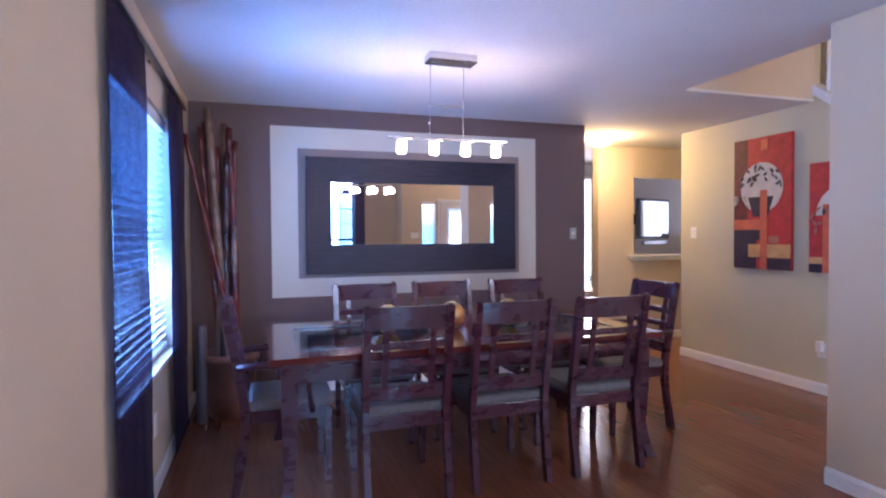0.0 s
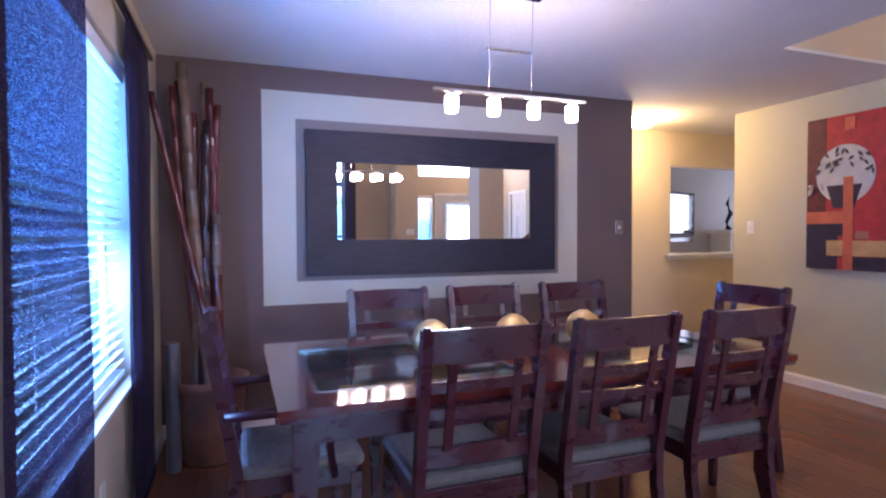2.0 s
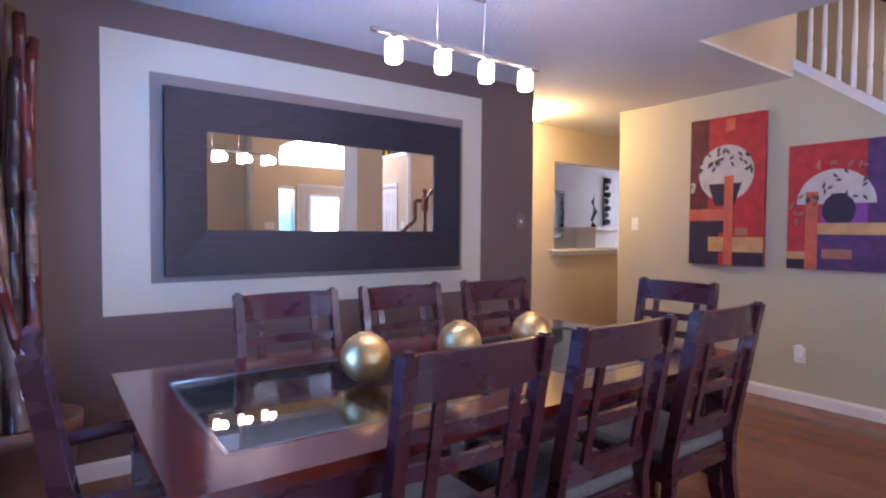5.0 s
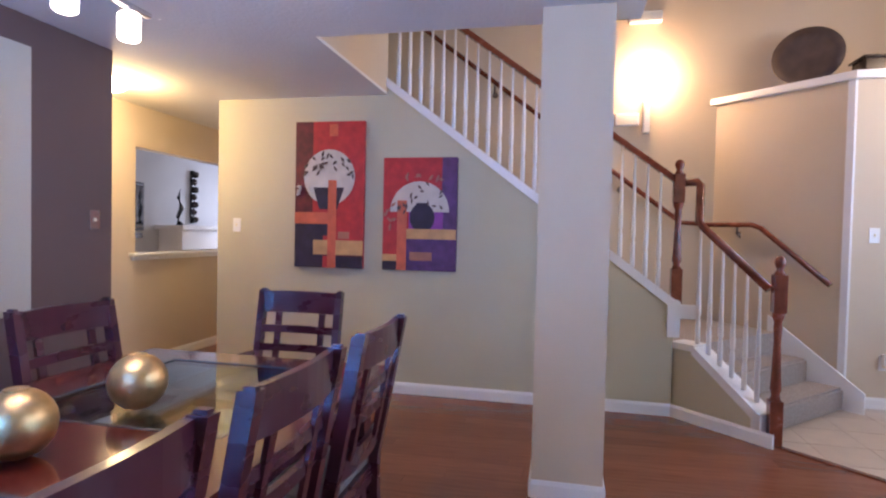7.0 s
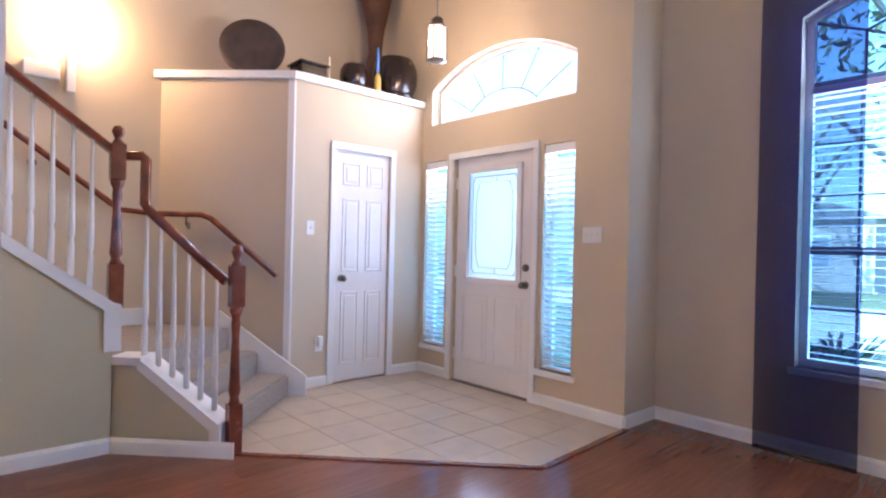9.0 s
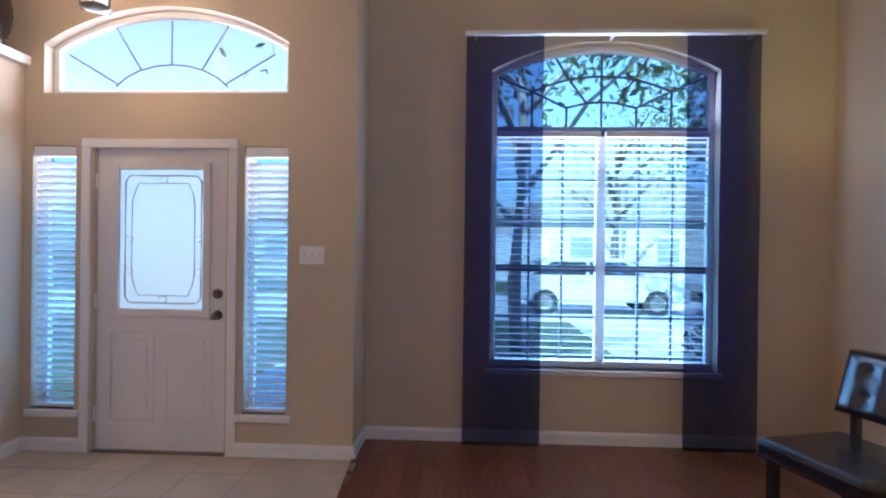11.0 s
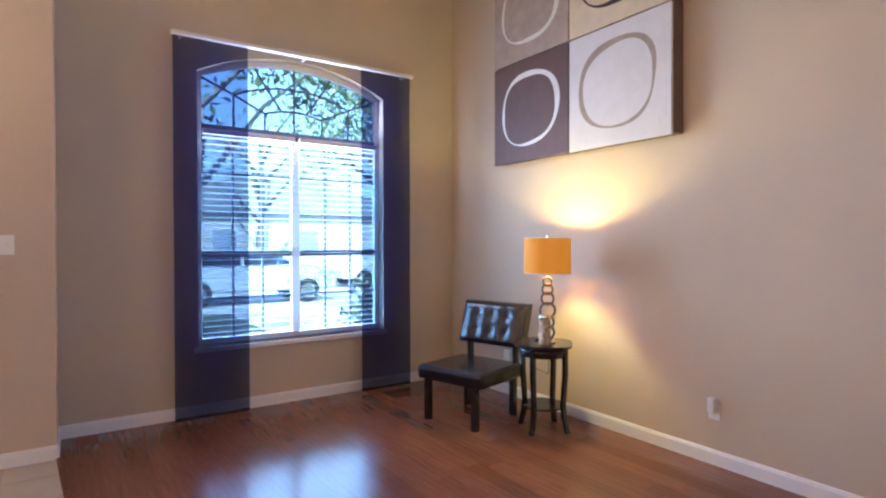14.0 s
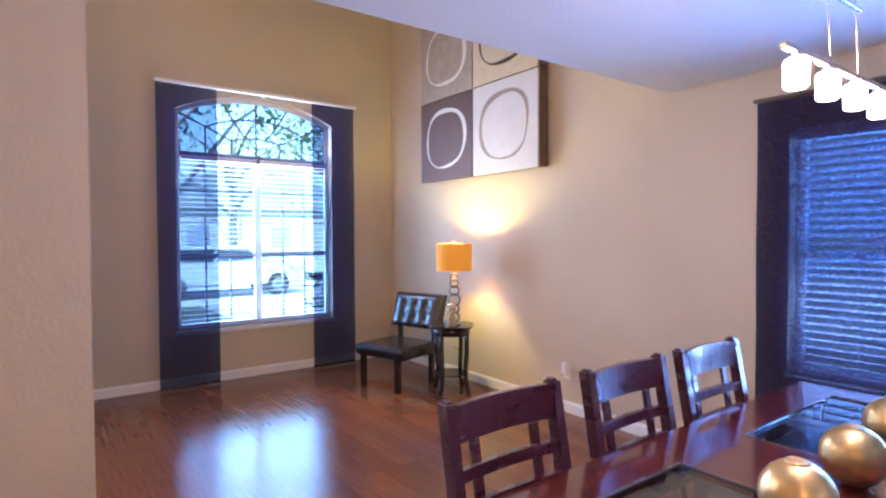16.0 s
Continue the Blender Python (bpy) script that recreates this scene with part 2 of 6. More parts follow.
def tube(bm, pts, r, n=10, closed=False):
    pts = [Vector(p) for p in pts]
    rings = []
    m = len(pts)
    for i, p in enumerate(pts):
        d = (pts[(i + 1) % m] - pts[i - 1]) if closed or 0 < i < m - 1 else (pts[1] - pts[0] if i == 0 else pts[-1] - pts[-2])
        t = d.to_track_quat("Z", "Y").to_matrix()
        rr = r[i] if isinstance(r, (list, tuple)) else r
        rings.append([bm.verts.new(p + t @ Vector((rr * math.cos(k * 2 * math.pi / n), rr * math.sin(k * 2 * math.pi / n), 0))) for k in range(n)])
    for i in range(m if closed else m - 1):
        a, b = rings[i], rings[(i + 1) % m]
        off = min(range(n), key=lambda s: (a[0].co - b[s].co).length) if closed and i == m - 1 else 0
        for k in range(n):
            f = bm.faces.new((a[k], a[(k + 1) % n], b[(k + 1 + off) % n], b[(k + off) % n]))
            f.smooth = True
    if not closed:
        bm.faces.new(rings[0][::-1]), bm.faces.new(rings[-1])


def lathe(bm, prof, c=(0, 0, 0), n=20, smooth=True):
    """Rings of (radius, height) about the upright axis at c, capped."""
    c = Vector(c)
    rings = [[bm.verts.new(c + Vector((r * math.cos(k * 2 * math.pi / n), r * math.sin(k * 2 * math.pi / n), z))) for k in range(n)] for r, z in prof]
    for a, b in zip(rings, rings[1:]):
        for k in range(n):
            f = bm.faces.new((a[k], a[(k + 1) % n], b[(k + 1) % n], b[k]))
            f.smooth = smooth
    bm.faces.new(rings[0][::-1]), bm.faces.new(rings[-1])


def ball(bm, c, r, n=20, sz=1.0):
    prof = [(max(0.0005, r * math.sin(math.pi * i / 12)), -r * sz * math.cos(math.pi * i / 12)) for i in range(13)]
    lathe(bm, prof, c, n)


def mesh_ob(name, bm, mat):
    bmesh.ops.recalc_face_normals(bm, faces=bm.faces)
    me = bpy.data.meshes.new(name)
    bm.to_mesh(me)
    bm.free()
    me.materials.append(mat)
    return new(name, me)


def part(name, bm, mat, parent, label=""):
    ob = mesh_ob(name, bm, mat)
    ob.parent = parent
    return tagged(ob, label)


def thing(name, label, category, at=(0, 0, 0), rz=0, group="", kind=""):
    ob = new(name)
    ob.matrix_world = pose(*at, 0, 0, rz)
    ob.empty_display_size = 0.1
    return tagged(ob, label, category, group, kind)


def B():
    return bmesh.new()


def box_part(name, dims, mat, parent, bev=0.0, label=""):
    bm = B()
    bx(bm, *dims, bev)
    return part(name, bm, mat, parent, label)


def structure(name, bm, mat, label="", parent=None):
    ob = mesh_ob(name, bm, mat)
    if parent:
        ob.parent = parent
    return tagged(ob, label, "" if parent else "building", "", "structure")


def arc(u0, u1, spring, rise, n=16):
    """Points of a flat arch from u0 to u1."""
    w = (u1 - u0) / 2
    R = (w * w + rise * rise) / (2 * rise)
    cz = spring + rise - R
    a = math.asin(w / R)
    return [((u0 + u1) / 2 + R * math.sin(-a + 2 * a * i / n), cz + R * math.cos(-a + 2 * a * i / n)) for i in range(n + 1)]


def wall(name, axis, a, b, u0, u1, z0, z1, holes, mat, label):
    """A wall with true openings: holes are (u0, u1, z0, z1, rise)."""
    bm = B()
    us = sorted({u0, u1, *(h[0] for h in holes), *(h[1] for h in holes)})
    for p, q in zip(us, us[1:]):
        col = sorted((h for h in holes if h[0] <= p and h[1] >= q), key=lambda h: h[2])
        z = z0
        for h in [*col, None]:
            top = h[2] if h else z1
            if top - z > 1e-4:
                if axis == "x":
                    bx(bm, a, p, z, b, q, top)
                else:
                    bx(bm, p, a, z, q, b, top)
            if h:
                z = h[3] + h[4]
    for h in holes:
        if h[4]:
            pts = arc(h[0], h[1], h[3], h[4])
            mid, top = len(pts) // 2, h[3] + h[4]
            prism(bm, pts[:mid + 1] + [(h[0], top)], axis, a, b)
            prism(bm, pts[mid:] + [(h[1], top)], axis, a, b)
    bmesh.ops.remove_doubles(bm, verts=bm.verts, dist=1e-5)
    return structure(name, bm, mat, label)


# ---- large structure ----
settled = set()


def settle(dx=0.0, dy=0.0):
    """Shift every top-level thing made since the last call."""
    for ob in scene.objects:
        if ob.name not in settled and ob.parent is None and ob.type in {"MESH", "EMPTY"}:
            if dx or dy:
                ob.matrix_world = Matrix.Translation((dx, dy, 0)) @ ob.matrix_world
        settled.add(ob.name)


SOUTH, ENTRY, CLOSET, STAIR = (0.09, 0.04), (0.07, 0.045), (0.06, 0.045), (0.0, 0.045)
LOW, HIGH = 2.395, 5.0
bm = B()
bx(bm, -0.2, -1.4, -0.15, 9.2, 10.2, -0.014)
floor = structure("floor", bm, SUBFLOOR, "reddish oak plank floor with a cream tiled entry")
wall("wall_west", "x", -0.18, 0.0, -1.3, 10.0, -0.014, HIGH, [(3.33, 4.77, 0.635, 2.035, 0)], WALL, "beige painted wall with a dining room window")
settle()
wall("wall_south", "y", -1.28, -1.08, -0.15, 3.18, -0.014, HIGH, [(0.69, 2.29, 0.53, 2.66, 0.20)], WALL, "beige painted wall with a tall arched window")
settle(*SOUTH)
bm = B()
bx(bm, 3.27, -1.24, -0.014, 3.42, -0.625, HIGH)
structure("wall_return", bm, WALL, "beige painted wall return beside the entry")
settle()
wall("wall_entry", "y", -0.85, -0.67, 3.35, 6.25, -0.014, HIGH,
     [(4.05, 4.95, -0.014, 2.03, 0), (3.643, 3.93, 0.28, 2.03, 0), (5.07, 5.37, 0.28, 2.03, 0), (3.65, 5.30, 2.38, 2.71, 0.24)], WALL,
     "beige painted entry wall with door, side windows and arched transom")
settle(*ENTRY)
bm = B()
bx(bm, 6.30, -0.85, -0.014, 6.45, 6.72, HIGH)
structure("wall_east", bm, WALL, "beige painted two-storey stair wall")
bm = B()
bx(bm, 0.0, 5.72, -0.014, 3.585, 5.84, LOW)
structure("wall_north", bm, BROWN, "brown painted dining room wall")
settle()
bm = B()
prism(bm, [(5.80, -0.014), (5.80, HIGH), (4.33, HIGH), (4.33, 2.49), (2.085, 0.785), (2.085, -0.014)], "x", 4.87, 4.99)
structure("wall_stair", bm, OLIVE, "khaki painted wall under the stairs")
bm = B()
sides = []
for w in (0.0, 0.12):
    sides.append([bm.verts.new((4.885 - 0.7071 * d + 0.7071 * w, 2.07 - 0.7071 * d - 0.7071 * w, z)) for d, z in ((-0.01, -0.014), (-0.01, 0.502), (0.16, 0.502), (0.625, 0.135), (0.625, -0.014))])
bm.faces.new(sides[0]), bm.faces.new(sides[1][::-1])
for k in range(5):
    bm.faces.new((sides[0][k], sides[1][k], sides[1][(k + 1) % 5], sides[0][(k + 1) % 5]))
structure("wall_stair_foot", bm, OLIVE, "khaki painted low wall beside the lower steps")
settle(*STAIR)
wall("wall_hall", "y", 6.72, 6.84, 4.41, 9.1, -0.014, LOW, [(4.92, 7.1, 1.06, 2.02, 0)], WALL, "cream painted hall wall with a pass-through opening")
bm = B()
bx(bm, 4.99, 5.72, -0.014, 9.1, 5.845, HIGH)
structure("wall_hall_south", bm, OLIVE, "khaki painted wall closing the stair cupboard")
bm = B()
bx(bm, 3.345, 2.71, -0.014, 3.685, 3.051, LOW)
structure("column", bm, WALL, "beige painted square column at the dining room corner")
bm = B()
bx(bm, 0.0, 2.575, LOW, 3.565, 10.0, LOW + 0.02)
bx(bm, 3.565, 4.335, LOW, 4.87, 10.0, LOW + 0.02)
bx(bm, 4.87, 5.845, LOW, 9.2, 10.0, LOW + 0.02)
structure("ceiling", bm, CEIL, "textured white low ceiling over the dining room")
bm = B()
bx(bm, -0.2, -1.4, HIGH, 6.4, 7.0, HIGH + 0.1)
structure("ceiling_high", bm, CEIL, "white high ceiling over the living room")
bm = B()
bx(bm, 0.0, 2.575, LOW + 0.02, 3.565, 2.735, HIGH)
bx(bm, 3.445, 2.735, LOW + 0.02, 3.565, 4.335, HIGH)
bx(bm, 3.445, 4.335, LOW + 0.02, 4.87, 4.455, HIGH)
structure("wall_upper", bm, WALL, "beige painted upper floor walls")
settle()
bm = B()
prism(bm, [(5.47, -0.67), (5.47, 0.724), (6.25, 1.504), (6.25, -0.67)], "z", -0.014, 2.56)
structure("wall_closet", bm, WALL, "beige painted closet block with a plant ledge")
bm = B()
prism(bm, [(5.40, -0.67), (5.40, 0.712), (6.25, 1.562), (6.25, -0.67)], "z", 2.56, 2.62)
structure("trim_ledge", bm, TRIM, "white ledge cap on the closet block")
bm = B()
bx(bm, 5.44, -0.67, 2.06, 5.47, 0.694, 2.56)
bx(bm, 5.44, -0.67, -0.014, 5.47, -0.28, 2.06)
bx(bm, 5.44, 0.28, -0.014, 5.47, 0.694, 2.06)
prism(bm, [(5.44, 0.694), (5.47, 0.724), (5.47, 0.694)], "z", -0.014, 2.56)
bmesh.ops.remove_doubles(bm, verts=bm.verts, dist=1e-4)
structure("wall_closet_front", bm, WALL, "beige painted wall round the closet door")
settle(*CLOSET)
bm = B()
bx(bm, 0.0, 8.30, -0.014, 9.2, 8.45, LOW)
bx(bm, 9.05, 5.80, -0.014, 9.2, 9.85, LOW)
structure("wall_far", bm, material("grey_paint", (0.58, 0.58, 0.59), 0.8, grain=0.05, scale=2), "grey painted wall of the far room")

# painted band on the mirror wall
for n_, d, m_ in (("painted_band", (0.615, 0.81, 3.04, 2.235), BAND), ("painted_panel", (0.83, 0.965, 2.86, 2.055), TAUPE)):
    bm = B()
    off = 0.004 if m_ is BAND else 0.008
    bx(bm, d[0], 5.72 - off, d[1], d[2], 5.72, d[3])
    structure(n_, bm, m_, "flat painted rectangle on the brown wall")


# ---- trim ----
def base_run(name, p, q, label="white painted baseboard"):
    """Baseboard along the floor from p to q; the room lies to the left of that way."""
    p, q = Vector(p), Vector(q)
    d = (q - p).normalized()
    nrm = Vector((-d.y, d.x))
    bm = B()
    prof = ((0, 0), (0.014, 0), (0.014, 0.07), (0.006, 0.09), (0, 0.09))
    rings = [[bm.verts.new((c.x + nrm.x * t, c.y + nrm.y * t, z)) for t, z in prof] for c in (p, q)]
    bm.faces.new(rings[0][::-1]), bm.faces.new(rings[1])
    for k in range(5):
        bm.faces.new((rings[0][k], rings[0][(k + 1) % 5], rings[1][(k + 1) % 5], rings[1][k]))
    return structure(name, bm, TRIM, label)


runs = [((0, 5.72), (0, -1.04)), ((0, -1.04), (3.27, -1.04)), ((3.27, -1.04), (3.27, -0.625)), ((3.27, -0.625), (4.06, -0.625)), ((5.08, -0.625), (5.50, -0.625)),
        ((5.50, -0.625), (5.50, -0.295)), ((5.50, 0.385), (5.50, 0.739)), ((5.50, 0.739), (5.62, 0.859)), ((4.36, 1.62), (4.87, 2.13)), ((4.87, 2.13), (4.87, 5.845)),
        ((3.585, 5.72), (0, 5.72)), ((9.05, 6.72), (4.41, 6.72)), ((3.585, 5.84), (3.585, 5.72)),
        ((3.345, 2.71), (3.345, 3.051)), ((3.345, 3.051), (3.685, 3.051)), ((3.685, 3.051), (3.685, 2.71)), ((3.685, 2.71), (3.345, 2.71))]
for p_, q_ in runs:
    # turn so that the profile stands on the room's side
    base_run("baseboard", p_, q_)


def frame_trim(name, axis, plane, u0, u1, z0, z1, w, out, label, sides="lrtb"):
    """Flat casing round an opening; out: how far it stands off the plane, with sign."""
    bm = B()
    a, b = sorted((plane, plane + out))
    bars = []
    if "l" in sides:
        bars.append((u0 - w, u0, z0, z1))
    if "r" in sides:
        bars.append((u1, u1 + w, z0, z1))
    if "t" in sides:
        bars.append((u0 - w, u1 + w, z1, z1 + w))
    if "b" in sides:
        bars.append((u0 - w, u1 + w, z0 - w, z0))
    for p, q, r, s in bars:
        if axis == "x":
            bx(bm, a, p, r, b, q, s, 0.004)
        else:
            bx(bm, p, a, r, q, b, s, 0.004)
    return structure(name, bm, TRIM, label)


settle()
frame_trim("trim_entry_door", "y", -0.67, 4.035, 4.965, 0, 2.015, 0.06, 0.018, "white casing round the entry door", "lrt")
settle(*ENTRY)
frame_trim("trim_closet_door", "x", 5.44, -0.28, 0.29, 0, 2.045, 0.06, -0.018, "white casing round the closet door", "lrt")
settle(*CLOSET)
bm = B()
bx(bm, 4.84, 6.66, 1.03, 7.13, 6.86, 1.06, 0.006)
bx(bm, 4.87, 6.70, 0.99, 7.1, 6.72, 1.03)
structure("trim_pass_sill", bm, TRIM, "white sill of the hall pass-through")
settle()
# narrow whiter strip down the closet block's corner
bm = B()
prism(bm, [(5.434, 0.684), (5.44, 0.684), (5.44, 0.694), (5.47, 0.724), (5.477, 0.731), (5.472, 0.736), (5.434, 0.70)], "z", 0.0, 2.56)
structure("trim_closet_corner", bm, TRIM, "narrow white strip down the corner of the closet block")
settle(*CLOSET)


# ---- windows and doors ----
def blind(parent, axis, plane, u0, u1, z0, z1, step, depth, tilt, name="slat"):
    """Horizontal slats over an opening, each a part."""
    n = int((z1 - z0) / step)
    mesh = None
    for i in range(n):
        z = z0 + step * (i + 0.5)
        if mesh is None:
            bm = B()
            bx(bm, u0, -depth / 2, -0.0012, u1, depth / 2, 0.0012)
            ob = part(name, bm, SLAT, parent)
            mesh = ob.data
        else:
            ob = new(name, mesh)
            ob.parent = parent
        ob.matrix_local = pose(0, plane, z, tilt, 0, 0) if axis == "y" else pose(plane, 0, z, 0, 0, 90) @ pose(0, 0, 0, tilt, 0, 0)


# dining window, set in the west wall
win = thing("window_1", "white vinyl sash window with open white blinds", "window", kind="structure")
box_part("window_frame", (-0.15, 3.33, 0.635, -0.10, 3.38, 2.035), VINYL, win, 0.004)
box_part("window_frame", (-0.15, 4.72, 0.635, -0.10, 4.77, 2.035), VINYL, win, 0.004)
box_part("window_frame", (-0.15, 3.38, 1.985, -0.10, 4.72, 2.035), VINYL, win, 0.004)
box_part("window_frame", (-0.15, 3.38, 0.635, -0.10, 4.72, 0.685), VINYL, win, 0.004)
box_part("meeting_rail", (-0.14, 3.38, 1.28, -0.10, 4.72, 1.33), VINYL, win, 0.004)
for a, b in ((0.685, 1.28), (1.33, 1.985)):
    p_ = box_part("pane", (-0.128, 3.38, a, -0.124, 4.72, b), TINTED, win)
    p_.visible_shadow = False
box_part("window_sill", (-0.10, 3.31, 0.612, 0.02, 4.79, 0.633), TRIM, win, 0.004)
bl = thing("window_blind", "white horizontal blind with open slats in the dining window", "blind")
box_part("headrail", (-0.09, 3.35, 1.965, -0.02, 4.75, 2.033), VINYL, bl, 0.004)
blind(bl, "x", -0.055, 3.36, 4.74, 0.69, 1.965, 0.045, 0.05, -24)
box_part("bottom_rail", (-0.08, 3.36, 0.65, -0.03, 4.74, 0.675), VINYL, bl, 0.004)
for yy in (3.65, 4.45):
    bm = B()
    rod(bm, (-0.055, yy, 0.66), (-0.055, yy, 1.98), 0.0015, n=6)
    part("cord", bm, VINYL, bl)

# arched window in the south wall
settle()
win = thing("window_2", "white arched window with dark muntins and a fan top", "window", kind="structure")
MUNT = material("grey_muntin", (0.07, 0.095, 0.14), 0.5)
U0, U1, SILL, SPR, RISE, PL = 0.69, 2.29, 0.53, 2.66, 0.20, -1.22
for d in ((U0, PL, SILL, U0 + 0.045, PL + 0.05, SPR), (U1 - 0.045, PL, SILL, U1, PL + 0.05, SPR), (U0 + 0.045, PL, SILL, U1 - 0.045, PL + 0.05, SILL + 0.05)):
    box_part("window_frame", d, VINYL, win, 0.003)
bm = B()
a_, b_ = arc(U0, U1, SPR, RISE, 24), arc(U0 + 0.045, U1 - 0.045, SPR - 0.01, RISE - 0.035, 24)
prism(bm, a_ + b_[::-1], "y", PL, PL + 0.05)
part("window_frame", bm, VINYL, win)
MID = (U0 + U1) / 2
box_part("transom_bar", (U0 + 0.045, PL, 2.205, U1 - 0.045, PL + 0.05, 2.275), MUNT, win, 0.003)
box_part("mullion", (MID - 0.035, PL, SILL + 0.05, MID + 0.035, PL + 0.05, 2.205), VINYL, win, 0.003)
for a, b in ((U0 + 0.045, MID - 0.035), (MID + 0.035, U1 - 0.045)):
    box_part("meeting_rail", (a, PL, 1.22, b, PL + 0.045, 1.27), MUNT, win, 0.003)
    for z0_, z1_ in ((SILL + 0.05, 1.22), (1.27, 2.205)):
        for c in (a + (b - a) / 3, a + (b - a) * 2 / 3):
            box_part("muntin", (c - 0.008, PL + 0.01, z0_, c + 0.008, PL + 0.03, z1_), MUNT, win)
        box_part("pane", (a, PL + 0.018, z0_, b, PL + 0.022, z1_), PALEBL, win).visible_shadow = False
    for z_ in (0.89, 1.58, 1.89):
        box_part("muntin", (a, PL + 0.01, z_ - 0.008, b, PL + 0.03, z_ + 0.008), MUNT, win)
bm = B()
prism(bm, [(U0 + 0.045, 2.275)] + arc(U0 + 0.045, U1 - 0.045, SPR - 0.01, RISE - 0.035, 24) + [(U1 - 0.045, 2.275)], "y", PL + 0.018, PL + 0.022)
part("pane", bm, PALEBL, win).visible_shadow = False
bm = B()
FB = 2.275


def fan(side, pts):
    tube(bm, [(MID + side * u, PL + 0.02, FB + h) for u, h in pts], 0.009, 6)


for sd_ in (-1, 1):
    fan(sd_, [(0.252, 0), (0.252, 0.143)])
    fan(sd_, [(0.503, 0), (0.503, 0.263)])
    fan(sd_, [(0.252, 0.143), (0.503, 0.263), (0.752, 0.37)])
    fan(sd_, [(0.11, 0.178), (0.235, 0.352), (0.35, 0.535)])
    fan(sd_, [(0, 0.186), (0.11, 0.178), (0.252, 0.143)])
    fan(sd_, [(0, 0.372), (0.12, 0.368), (0.235, 0.352), (0.37, 0.315), (0.503, 0.263)])
fan(1, [(0, 0), (0, 0.55)])
part("fan_muntin", bm, MUNT, win)
box_part("window_sill", (U0 - 0.03, -1.17, SILL - 0.04, U1 + 0.03, -1.05, SILL), TRIM, win, 0.005)
for k, (a, b) in enumerate(((U0 + 0.05, MID - 0.02), (MID + 0.02, U1 - 0.05))):
    bl = thing("window_blind", "white horizontal blind with open slats in the arched window", "blind", group="arched window blinds")
    box_part("headrail", (a, -1.165, 2.19, b, -1.11, 2.23), VINYL, bl, 0.003)
    blind(bl, "y", -1.14, a, b, 0.60, 2.19, 0.048, 0.05, 4)
    box_part("bottom_rail", (a, -1.16, 0.565, b, -1.115, 0.585), VINYL, bl, 0.003)

settle(*SOUTH)
# arched transom over the entry
win = thing("window_3", "arched transom window over the entry door", "window", kind="structure")
PL = -0.80
a_, b_ = arc(3.65, 5.30, 2.71, 0.24, 20), arc(3.69, 5.26, 2.70, 0.21, 20)
bm = B()
prism(bm, a_ + b_[::-1], "y", PL, PL + 0.04)
part("window_frame", bm, VINYL, win)
for d in ((3.65, PL, 2.38, 5.30, PL + 0.04, 2.42), (3.65, PL, 2.42, 3.69, PL + 0.04, 2.70), (5.26, PL, 2.42, 5.30, PL + 0.04, 2.70)):
    box_part("window_frame", d, VINYL, win, 0.003)
bm = B()
prism(bm, [(3.69, 2.42)] + b_ + [(5.26, 2.42)], "y", PL + 0.015, PL + 0.019)
part("pane", bm, GLASS, win).visible_shadow = False
bm = B()
hub = Vector((4.49, PL + 0.02, 2.30))
for t in (-56, -28, 0, 28, 56):
    s_, c_ = math.sin(radians(t)), math.cos(radians(t))
    tube(bm, [hub + Vector((0.45 * s_, 0, 0.30 * c_)), hub + Vector((0.86 * s_, 0, min(0.60, 0.66 * c_)))], 0.006, 6)
tube(bm, [hub + Vector((0.45 * math.sin(radians(t)), 0, 0.30 * math.cos(radians(t)))) for t in range(-60, 61, 15)], 0.006, 6)
part("fan_muntin", bm, MUNT, win)

# side windows with blinds
for k, (a, b) in enumerate(((3.643, 3.93), (5.07, 5.37))):
    win = thing("window_%d" % (4 + k), "narrow side window beside the entry door", "window", kind="structure")
    box_part("window_frame", (a, -0.82, 0.28, a + 0.03, -0.78, 2.03), VINYL, win)
    box_part("window_frame", (b - 0.03, -0.82, 0.28, b, -0.78, 2.03), VINYL, win)
    box_part("pane", (a + 0.03, -0.802, 0.28, b - 0.03, -0.798, 2.03), TINTED, win).visible_shadow = False
    box_part("window_sill", (a - 0.04, -0.78, 0.235, b + (0.04 if k == 0 else 0.02), -0.635, 0.28), TRIM, win, 0.005)
    bl = thing("window_blind", "narrow white blind with half-open slats beside the entry door", "blind", group="entry side blinds")
    box_part("headrail", (a + 0.005, -0.735, 1.96, b - 0.005, -0.672, 2.025), VINYL, bl, 0.004)
    blind(bl, "y", -0.705, a + 0.01, b - 0.01, 0.32, 1.96, 0.046, 0.05, 40)
    box_part("bottom_rail", (a + 0.01, -0.73, 0.29, b - 0.01, -0.68, 0.31), VINYL, bl, 0.003)


def raised(bm, u0, u1, z0, z1, face, out, axis):
    """A raised door panel with a sunk margin, standing out by `out` from the door's face."""
    if axis == "y":
        bx(bm, u0, min(face, face + out), z0, u1, max(face, face + out), z1, 0.0035)
    else:
        bx(bm, min(face, face + out), u0, z0, max(face, face + out), u1, z1, 0.0035)


def moulding(bm, u0, u1, z0, z1, face, out, axis, w=0.014):
    for a, b, c, d in ((u0, u0 + w, z0, z1), (u1 - w, u1, z0, z1), (u0 + w, u1 - w, z0, z0 + w), (u0 + w, u1 - w, z1 - w, z1)):
        raised(bm, a, b, c, d, face, out, axis)


